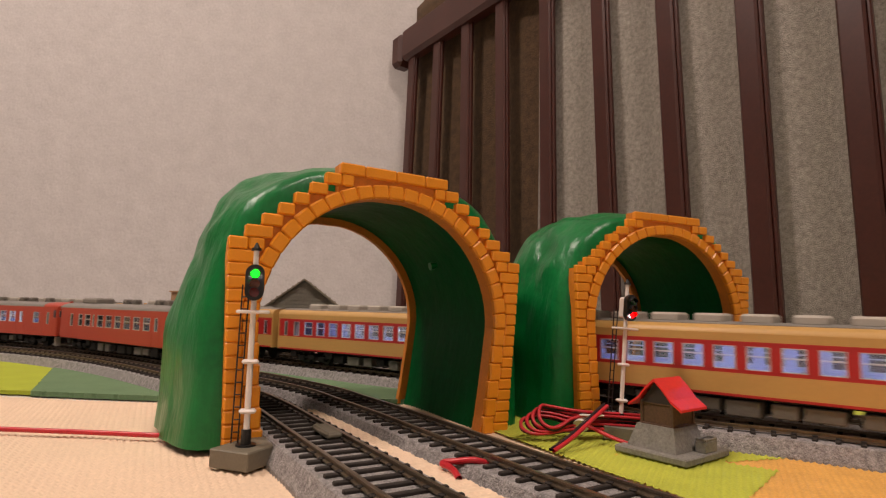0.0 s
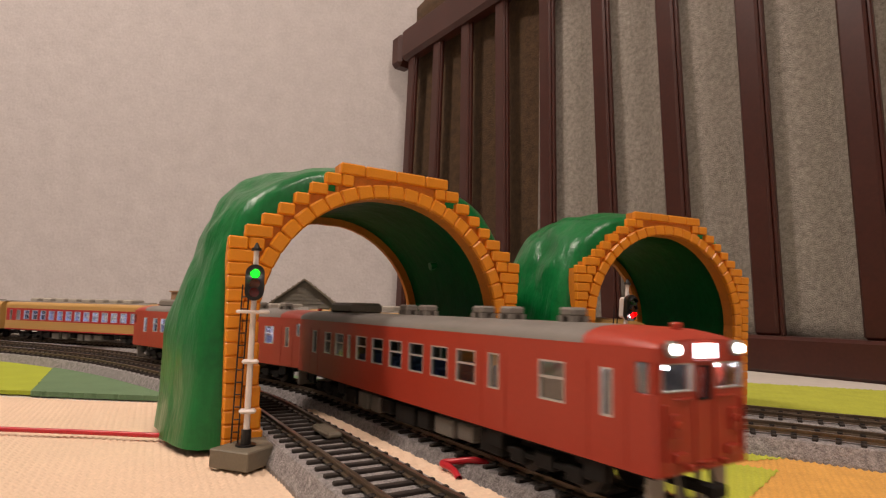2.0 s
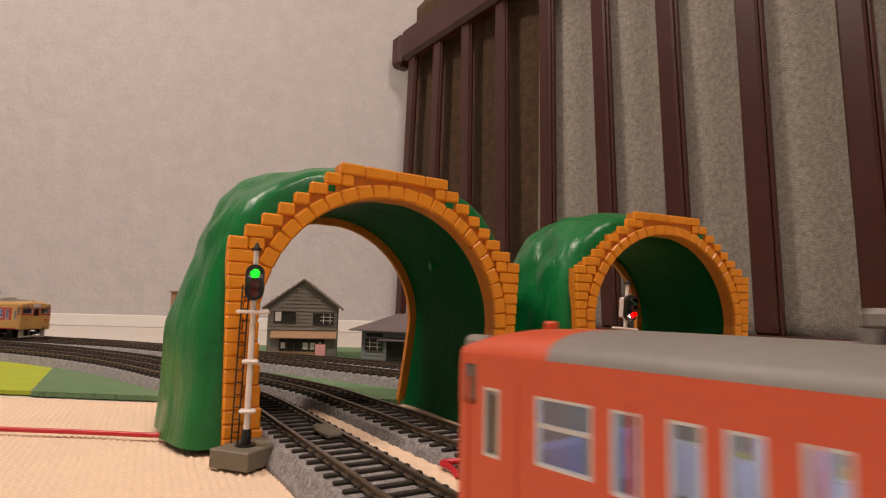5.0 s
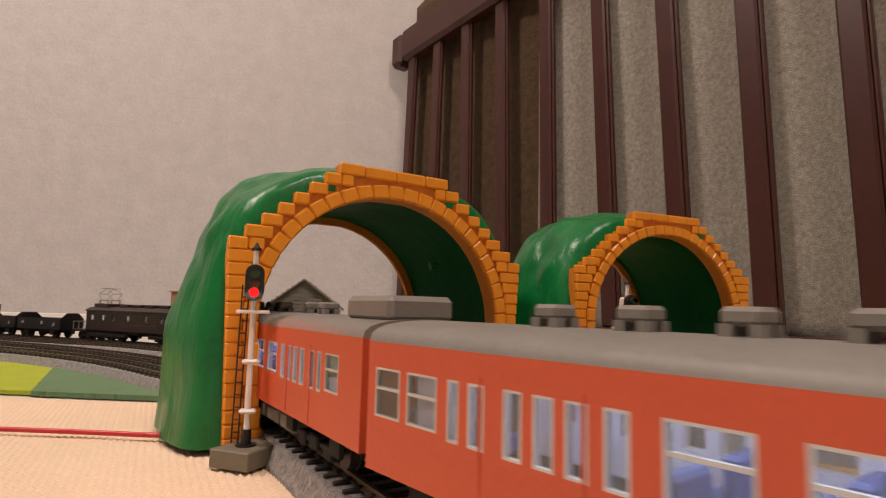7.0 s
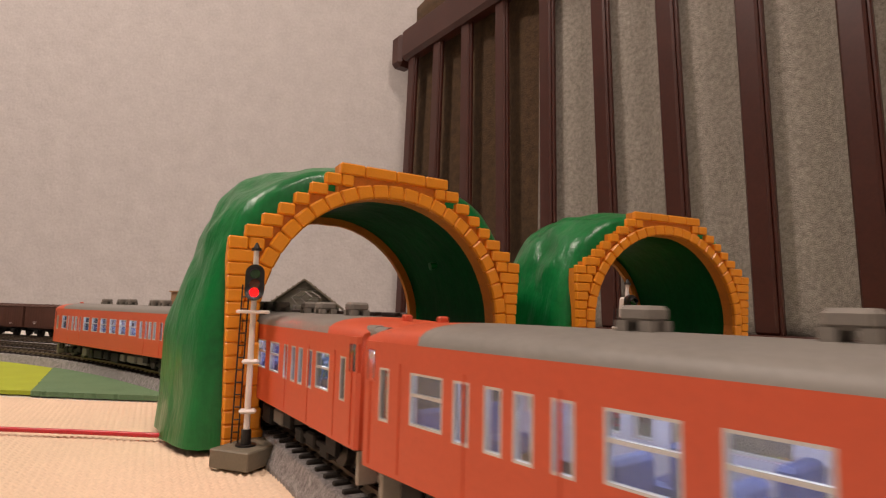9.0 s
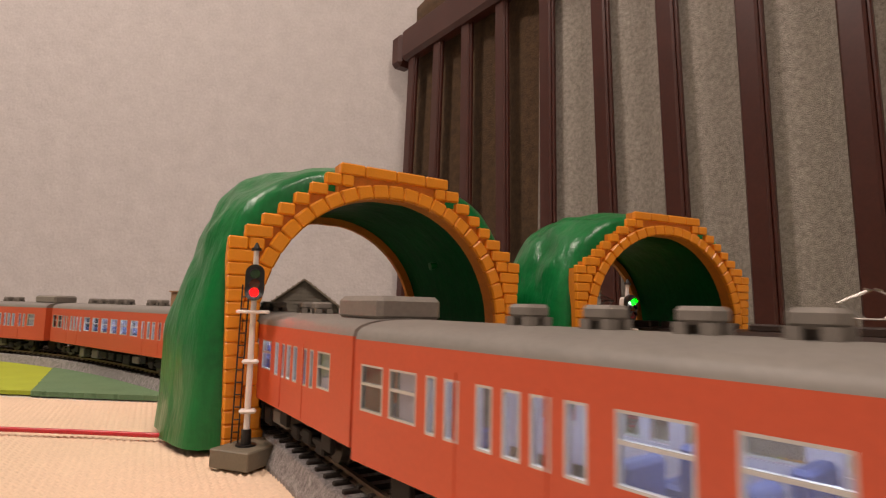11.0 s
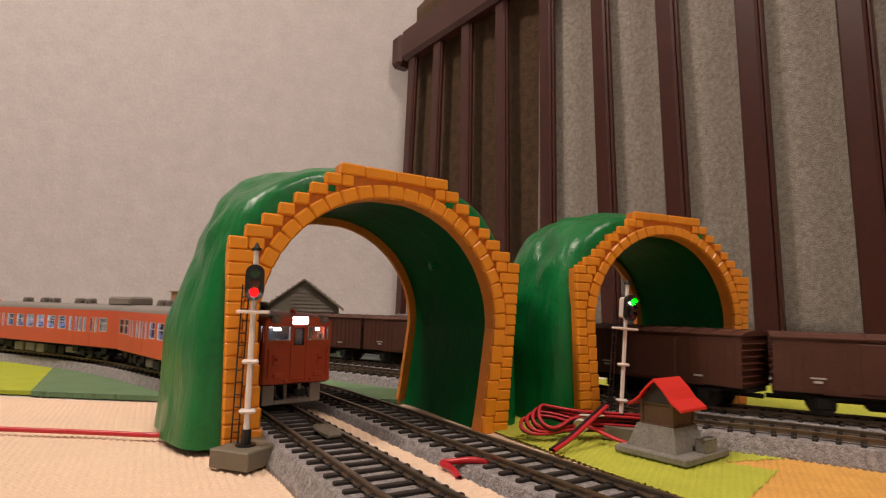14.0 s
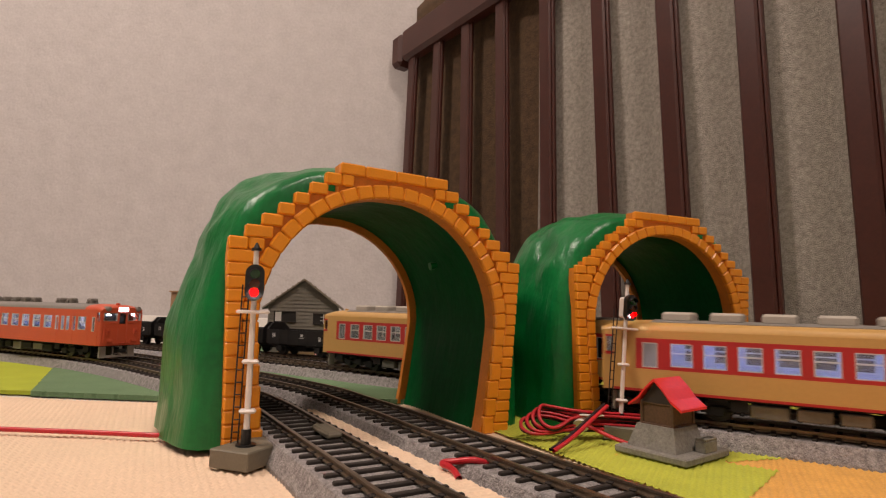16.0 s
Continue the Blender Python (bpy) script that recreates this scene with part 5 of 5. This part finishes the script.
# ---- the small hut ----
def hut():
    h = thing("stone_hut", "small hut with a bright red roof on a grey stone base", "hut", pose(0.106, 0.2695, 0.0008, 0, 0, 38.4))
    part("base_slab", Build().box(-0.0185, 0.0185, -0.0175, 0.0175, 0, 0.0032, 0.0006), M["stone"], h)
    a, b = 0.0135, 0.0105
    vs = [(-a - 0.001, -a + 0.003, 0.003), (a - 0.003, -a + 0.003, 0.003), (a - 0.003, a, 0.003), (-a - 0.001, a, 0.003),
          (-b - 0.0005, -b + 0.003, 0.0132), (b - 0.002, -b + 0.003, 0.0132), (b - 0.002, b, 0.0132), (-b - 0.0005, b, 0.0132)]
    part("stone_plinth", Build().poly(vs, [(0, 1, 5, 4), (1, 2, 6, 5), (2, 3, 7, 6), (3, 0, 4, 7), (4, 5, 6, 7), (3, 2, 1, 0)]), M["stone"], h)
    part("stone_trough", Build().box(-0.001, 0.0095, -0.0165, -0.0115, 0.003, 0.0082, 0.0005).box(-0.001, 0.0095, -0.0165, -0.0158, 0.0082, 0.0092, 0.0003).box(
        -0.001, 0.0095, -0.0122, -0.0115, 0.0082, 0.0092, 0.0003).box(-0.001, -0.0003, -0.0158, -0.0122, 0.0082, 0.0092).box(0.0088, 0.0095, -0.0158, -0.0122, 0.0082, 0.0092), M["stone"], h)
    w = 0.0090
    part("timber_wall", Build().box(-w, w - 0.001, -w + 0.003, w, 0.0132, 0.0231), M["hut_wood"], h)
    for x in (-w, w - 0.001):
        for y in (-w + 0.003, w):
            part("corner_post", Build().box(x - 0.0007, x + 0.0007, y - 0.0007, y + 0.0007, 0.0132, 0.0234, 0.0002), M["hut_wood"], h)
    part("sill", Build().box(-w - 0.0008, w - 0.0002, -w + 0.0022, w + 0.0008, 0.0130, 0.0138, 0.0002).box(-w - 0.0006, w - 0.0004, -w + 0.0024, w + 0.0006, 0.0223, 0.0232, 0.0002), M["hut_wood"], h)
    # gables darker than the timber: their shade is put into the colour
    for x in (-w - 0.0002, w - 0.0012):
        part("gable", Build().prism([(-w + 0.003, 0.0230), (w, 0.0230), (0.0015, 0.0331)], "x", x - 0.0004, x + 0.0006), M["hut_dark"], h)
    rows = [(0.0015, 0.0339), (-0.0028, 0.0298), (-0.0065, 0.0252), (-0.0115, 0.0217)]
    for s in (1, -1):
        vs, fs = [], []
        for y, z in rows:
            yy = 0.0015 + (y - 0.0015) * s
            for x in (-0.0118, 0.0105):
                vs += [(x, yy, z), (x, yy, z - 0.0011)]
        for i in range(3):
            o = i * 4
            fs += [(o, o + 2, o + 6, o + 4), (o + 1, o + 5, o + 7, o + 3), (o, o + 4, o + 5, o + 1), (o + 2, o + 3, o + 7, o + 6)]
        fs += [(0, 1, 3, 2), (12, 14, 15, 13)]
        part("roof_slope", Build().poly(vs, fs), M["red_roof"], h, "flared bright red roof slope")


hut()


# ---- cables ----
def cable(name, runs, radius, mat, label, category="cable", parent=None):
    cu = bpy.data.curves.new(name, "CURVE")
    cu.dimensions, cu.bevel_depth, cu.bevel_resolution, cu.resolution_u = "3D", radius, 3, 10
    for pts in runs:
        sp = cu.splines.new("NURBS")
        sp.points.add(len(pts) - 1)
        for q, p in zip(sp.points, pts):
            q.co = (*p, 1)
        sp.use_endpoint_u, sp.order_u = True, 3
    cu.materials.append(mat)
    me = bpy.data.meshes.new_from_object(new(name + "_path", cu))
    bpy.data.objects.remove(bpy.data.objects[name + "_path"])
    me.polygons.foreach_set("use_smooth", [True] * len(me.polygons))
    ob = new(name, me)
    if parent:
        ob.parent = parent
        return tagged(ob, label)
    return tagged(ob, label, category)


cable("red_cable", [[(-0.62, 0.30, 0.0018), (-0.4, 0.292, 0.0018), (-0.25, 0.283, 0.0018), (-0.167, 0.2795, 0.0018), (-0.13, 0.2755, 0.0018), (-0.11, 0.276, 0.0018)]], 0.0012, M["wire_red"],
      "red cable lying on the cream mat beside the tunnel")
cable("red_cable", [[(0.0075, 0.2055, 0.0055), (0.0062, 0.2105, 0.0066), (0.0040, 0.2147, 0.0072), (0.0012, 0.2180, 0.0072), (0.0026, 0.2192, 0.0076), (0.0062, 0.2176, 0.0082), (0.0117, 0.2150, 0.0096), (0.0145, 0.2150, 0.0094), (0.018, 0.2165, 0.0082)]], 0.0012, M["wire_red"],
      "short bent red cable between two tracks")
bundle = thing("cable_bundle", "coiled red and black cable bundle with a white tie", "cable", pose(0, 0, 0.0012) @ Matrix.Diagonal((1, 1, 0.82, 1)))
rnd = random.Random(11)
for k in range(4):
    runs = []
    dz, dy = k * 0.0026, rnd.uniform(-0.003, 0.003)
    xl = 0.040 + 0.003 * k
    loop = [(0.112, 0.300 + dy, 0.003 + dz), (0.09, 0.298 + dy, 0.005 + dz), (0.068, 0.2955 + dy, 0.006 + dz), (xl + 0.008, 0.288 + dy, 0.0025 + dz * 0.4), (xl, 0.291, 0.006 + dz * 0.6),
            (xl + 0.002, 0.299, 0.011 + dz), (0.055, 0.300 + dy, 0.0125 + dz * 0.7), (0.070, 0.2975, 0.0075 + dz), (0.09, 0.3015 + dy, 0.006 + dz), (0.112, 0.306, 0.004 + dz)]
    cable("cable", [loop], 0.0009, M["wire_red"], "", parent=bundle)
    cable("black_cable", [[(x, y + 0.0012, z - 0.0016 if z > 0.004 else z) for x, y, z in loop]], 0.0008, M["wire_black"], "", parent=bundle)
part("cable_tie", Build().tube((0.0705, 0.2935, 0.0075), (0.0735, 0.3005, 0.0105), 0.0040, 0.0040, 14).box(0.070, 0.082, 0.2925, 0.2945, 0.0135, 0.0145, 0.0003), M["wire_tie"], bundle, "white plastic tie")
cable("cable_end", [[(0.051, 0.262, 0.0015), (0.06, 0.272, 0.004), (0.075, 0.288, 0.013), (0.085, 0.298, 0.019)]], 0.0011, M["wire_red"], "", parent=bundle)
cable("cable_end", [[(0.0498, 0.2632, 0.0018), (0.0588, 0.2732, 0.0045), (0.0738, 0.2892, 0.0138), (0.0838, 0.2992, 0.0198)]], 0.0009, M["wire_black"], "", parent=bundle)
cable("cable_end", [[(0.074, 0.292, 0.008), (0.082, 0.283, 0.004), (0.092, 0.270, 0.002), (0.1, 0.262, 0.001)]], 0.0011, M["wire_red"], "", parent=bundle)

# ---- small track gear ----
m = Matrix.Translation((-0.0475, 0.2515, 0.0095)) @ Matrix.Rotation(TRACK["A"].turn(1.63), 4, "Z")
solid("track_plate", Build().box(-0.0105, 0.0105, -0.0034, 0.0034, 0.0, 0.0026, 0.0009), M["base_grey"], "grey plastic plate lying on the sleepers", "track part", m)


# ---- buildings ----
def window_unit(h, x, y, z, w, hh, panes, frame_mat="white_trim"):
    # the wall is solid; a dark sheet stands for the shaded room behind
    fr = part("window", Build().box(x - w / 2, x + w / 2, y - 0.0003, y + 0.0002, z, z + hh), M["room_shade"], h, "dark sheet painted as the shade inside the window")
    b = Build()
    t = 0.0009
    for a0, a1, b0, b1 in ((x - w / 2, x + w / 2, z, z + t), (x - w / 2, x + w / 2, z + hh - t, z + hh), (x - w / 2, x - w / 2 + t, z, z + hh), (x + w / 2 - t, x + w / 2, z, z + hh)):
        b.box(a0, a1, y - 0.0012, y - 0.0003, b0, b1)
    part("frame", b, M["hut_dark"], fr)
    for i, kind in enumerate(panes):
        a = x - w / 2 + t + (w - 2 * t) * i / len(panes)
        c = x - w / 2 + t + (w - 2 * t) * (i + 1) / len(panes)
        if kind:
            pb = Build()
            if kind == 2:
                for q in range(1, 3):
                    zz = z + hh * q / 3
                    pb.box(a, c, y - 0.0009, y - 0.0004, zz - 0.0003, zz + 0.0003)
                pb.box((a + c) / 2 - 0.0003, (a + c) / 2 + 0.0003, y - 0.0009, y - 0.0004, z + t, z + hh - t)
            else:
                pb.box(a + 0.0004, c - 0.0004, y - 0.0007, y - 0.0004, z + t, z + hh - t)
            part("sash", pb, M[frame_mat], fr)


def shop_house():
    W, D, E, A = 0.0405, 0.042, 0.0625, 0.0925
    h = thing("shop_house", "grey-brown clapboard house with gable roof and shop front", "house", pose(-0.166, 0.696, 0.0008, 0, 0, 9))
    part("wall", Build().box(-W, W, 0, 2 * D, 0, E).prism([(-W, E), (W, E), (0, A)], "y", 0, 2 * D), M["clad"], h)
    for i in range(13):
        z = 0.0335 + i * 0.0044
        if z < A - 0.004:
            half = W if z < E else W * (A - z) / (A - E)
            part("clapboard", Build().poly([(-half, -0.0012, z), (half, -0.0012, z), (half, -0.0003, z + 0.0044), (-half, -0.0003, z + 0.0044), (-half, 0.0005, z), (half, 0.0005, z), (half, 0.0005, z + 0.0044), (-half, 0.0005, z + 0.0044)],
                                           [(0, 1, 2, 3), (4, 7, 6, 5), (0, 4, 5, 1), (3, 2, 6, 7), (0, 3, 7, 4), (1, 5, 6, 2)]), M["clad"], h)
    for s in (-1, 1):
        dx, dz = W + 0.0065, A - E
        vs = [(0, y, A + 0.0022) for y in (-0.006, 2 * D + 0.004)] + [(s * dx, y, E - 0.0030) for y in (-0.006, 2 * D + 0.004)]
        vs += [(x, y, z - 0.0022) for x, y, z in vs]
        part("roof_slope", Build().poly(vs, [(0, 2, 3, 1), (4, 5, 7, 6), (0, 1, 5, 4), (2, 6, 7, 3), (0, 4, 6, 2), (1, 3, 7, 5)]), M["tile_roof"], h, "taupe roof slope")
    window_unit(h, -0.0205, -0.0013, 0.0425, 0.0255, 0.0130, (1, 0, 0))
    window_unit(h, 0.0245, -0.0013, 0.0405, 0.0250, 0.0130, (0, 2, 2))
    part("awning", Build().poly([(-0.036, 0, 0.0325), (W, 0, 0.0325), (W, -0.0075, 0.0245), (-0.036, -0.0075, 0.0245), (-0.036, 0, 0.0312), (W, 0, 0.0312), (W, -0.0075, 0.0235), (-0.036, -0.0075, 0.0235)],
                                [(0, 1, 2, 3), (4, 7, 6, 5), (0, 4, 5, 1), (2, 6, 7, 3), (1, 5, 6, 2), (0, 3, 7, 4)]), M["awning"], h, "tan shop awning")
    # dark sheet on the wall as the shade inside the shop
    part("shop_opening", Build().box(-0.026, 0.026, -0.0004, 0.0, 0.004, 0.0232), M["room_shade"], h)
    for i in range(7):
        x = -0.026 + i * 0.0087
        part("shop_post", Build().box(x - 0.0005, x + 0.0005, -0.0012, -0.0004, 0.0035, 0.0235), M["hut_wood"], h)
    part("shop_sill", Build().box(-0.027, 0.027, -0.0015, -0.0004, 0.002, 0.0078, 0.0003), M["awning"], h)
    for x, z, ww, hh in ((-0.0215, 0.015, 0.005, 0.007), (0.0045, 0.0145, 0.006, 0.008), (0.013, 0.0145, 0.006, 0.008), (0.0215, 0.0165, 0.003, 0.006)):
        part("paper_panel", Build().box(x - ww / 2, x + ww / 2, -0.0008, -0.0004, z - hh / 2, z + hh / 2), M["white_trim"], h)


def station():
    h = thing("station_house", "blue-grey station house with a purple-grey roof", "house", pose(-0.093, 0.688, 0.0008, 0, 0, -30))
    part("wall", Build().box(0.0, 0.09, 0.0, 0.06, 0, 0.0365), M["clad_blue"], h)
    for i in range(8):
        part("clapboard", Build().box(-0.0004, 0.0904, -0.0006, 0.0002, 0.002 + i * 0.0043, 0.0054 + i * 0.0043, 0.0002), M["clad_blue"], h)
    vs = [(-0.011, -0.011, 0.0362), (0.101, -0.011, 0.0362), (0.101, 0.071, 0.0362), (-0.011, 0.071, 0.0362), (0.03, 0.03, 0.0555), (0.07, 0.03, 0.0555)]
    part("roof", Build().poly(vs, [(0, 1, 5, 4), (1, 2, 5), (2, 3, 4, 5), (3, 0, 4), (3, 2, 1, 0)]), M["tile_roof_dark"], h, "purple-grey hipped roof")
    part("eaves", Build().box(-0.0115, 0.1015, -0.0115, 0.0715, 0.0348, 0.0362, 0.0003), M["tile_roof_dark"], h)
    window_unit(h, 0.018, -0.0008, 0.0125, 0.024, 0.0135, (2, 2))
    window_unit(h, 0.013, -0.0008, 0.0285, 0.0105, 0.004, (0,))
    window_unit(h, 0.025, -0.0008, 0.0285, 0.0105, 0.004, (0,))
    # dark sheet on the wall as the shade inside the door
    part("doorway", Build().box(0.036, 0.062, -0.0012, -0.0006, 0.0, 0.025), M["room_shade"], h)
    part("canopy", Build().poly([(0.032, 0, 0.0285), (0.068, 0, 0.0285), (0.068, -0.012, 0.0262), (0.032, -0.012, 0.0262), (0.032, 0, 0.0272), (0.068, 0, 0.0272), (0.068, -0.012, 0.0250), (0.032, -0.012, 0.0250)],
                                [(0, 1, 2, 3), (4, 7, 6, 5), (0, 4, 5, 1), (2, 6, 7, 3), (1, 5, 6, 2), (0, 3, 7, 4)]), M["tile_roof_dark"], h)


def beige_block():
    h = thing("beige_building", "small beige building with ribbed wall behind the tracks", "house", pose(-0.405, 0.865, -0.002, 0, 0, 0))
    part("wall", Build().box(0, 0.06, 0, 0.05, 0, 0.080, 0.0008), M["awning"], h)
    part("cornice", Build().box(-0.002, 0.062, -0.002, 0.052, 0.080, 0.0825, 0.0005), M["awning"], h)
    for i in range(6):
        part("wall_rib", Build().box(0.004, 0.058, -0.0008, 0.0004, 0.066 - i * 0.006, 0.069 - i * 0.006, 0.0002), M["awning"], h)


shop_house()
station()
beige_block()
sb = thing("standing_sign", "small pink notice board standing before the shop", "sign", pose(-0.1395, 0.676, 0.0008, -6, 0, 6))
part("board", Build().box(-0.0068, 0.0068, -0.0006, 0.0006, 0.003, 0.019, 0.0002), M["hut_wood"], sb)
part("notice", Build().box(-0.0057, 0.0057, -0.0010, -0.0006, 0.0045, 0.018), M["pink"], sb, "pink paper notice")
part("leg", Build().box(-0.0062, -0.0050, -0.0006, 0.0006, 0.0, 0.003), M["hut_wood"], sb)
part("leg", Build().box(0.0050, 0.0062, -0.0006, 0.0006, 0.0, 0.003), M["hut_wood"], sb)


# ---- movement ----
def steady(points):
    """A smooth distance by time through (seconds, metres)."""
    t, s = np.array(points, float).T
    grid = np.arange(-1, 17.001, 0.05)
    raw = np.interp(grid, t, s)
    raw[grid < t[0]] = s[0] + (grid[grid < t[0]] - t[0]) * (s[1] - s[0]) / (t[1] - t[0])
    raw[grid > t[-1]] = s[-1] + (grid[grid > t[-1]] - t[-1]) * (s[-1] - s[-2]) / (t[-1] - t[-2])
    k = np.ones(9) / 9
    soft = np.convolve(np.pad(raw, 4, mode="edge"), k, "valid")
    soft[:4], soft[-4:] = raw[:4], raw[-4:]
    return lambda x: float(np.interp(x, grid, soft))


def run(ob, line, where, base):
    """Key a vehicle whose middle is at where(t) along the line, with bogies base apart."""
    rows = []
    for i in range(65):
        t = i * 0.25
        s = where(t)
        a, b = line.at(s - base / 2), line.at(s + base / 2)
        c = (a + b) / 2
        rows.append((t, Matrix.Translation((c[0], c[1], RAIL)) @ Matrix.Rotation(math.atan2(b[1] - a[1], b[0] - a[0]), 4, "Z")))
    walk(ob, rows)


HEAD_A = steady([(0, 2.02), (3.4, 2.02), (4.2, 1.93), (5.0, 1.765), (6.4, 1.528), (7.0, 1.461), (7.5, 1.391), (8.0, 1.316), (8.5, 1.252), (9.0, 1.184), (11.4, 0.852), (12.0, 0.7565),
                 (12.5, 0.6995), (12.8, 0.656), (13.0, 0.617), (13.4, 0.568), (13.8, 0.526), (14.2, 0.468), (14.5, 0.422), (15.6, 0.246), (16.0, 0.19)])
HEAD_B = steady([(0, 1.412), (0.5, 1.544), (1.0, 1.652), (1.5, 1.744), (2.0, 1.826), (2.6, 2.0), (3.3, 2.152), (3.5, 2.197), (4.0, 2.294), (4.5, 2.385), (5.5, 2.56), (6.3, 2.62), (16, 2.62)])
TAIL_C = steady([(0, 2.26), (0.5, 2.151), (1.0, 2.02), (1.5, 1.886), (2.6, 1.655), (3.3, 1.496), (3.5, 1.452), (4.2, 1.225), (5.2, 0.95), (6.2, 0.74), (7.0, 0.70), (16, 0.70)])
HEAD_E = steady([(0, 2.7), (9.5, 2.7), (11, 2.5), (14.4, 1.856), (14.6, 1.818), (15.0, 1.716), (15.4, 1.607), (15.6, 1.569), (16.0, 1.512)])
REAR_D = steady([(0, 0.55), (4.4, 0.55), (5.2, 0.67), (6.4, 0.927), (7.0, 1.056), (7.4, 1.14), (8.4, 1.298), (9.0, 1.395), (11.4, 1.778), (12.2, 1.893), (12.6, 1.97), (13.2, 2.074), (14.0, 2.193), (15.4, 2.374), (15.6, 2.406), (16, 2.476)])
BULBS = [near_bulb, far_bulb]


def motions():
    for i, c in enumerate(TRAINS["A"]):
        run(c, TRACK["A"], lambda t, i=i: HEAD_A(t) + PITCH * i + HALF, 0.177)
    for i, c in enumerate(TRAINS["B"]):
        run(c, TRACK["B"], lambda t, i=i: HEAD_B(t) - PITCH * i - HALF, 0.177)
    for i, c in enumerate(TRAINS["C"][::-1]):
        run(c, TRACK["C"], lambda t, i=i: TAIL_C(t) - PITCH * i - HALF, 0.177)
    for i, c in enumerate(TRAINS["E"]):
        run(c, TRACK["C"], lambda t, i=i: HEAD_E(t) + PITCH * i + HALF, 0.177)
    run(loco, TRACK["D"], lambda t: REAR_D(t) + 0.137, 0.15)
    back = 0.006
    for w in GOODS[1:]:
        half = 0.0575 if w.name.startswith("box") else 0.0465
        run(w, TRACK["D"], lambda t, d=back + half: REAR_D(t) - d, 0.06)
        back += 2 * half
    for bulb, rows in BULBS:
        walk(bulb, [(t, pose(0, 0, z)) for t, z in rows])


motions()
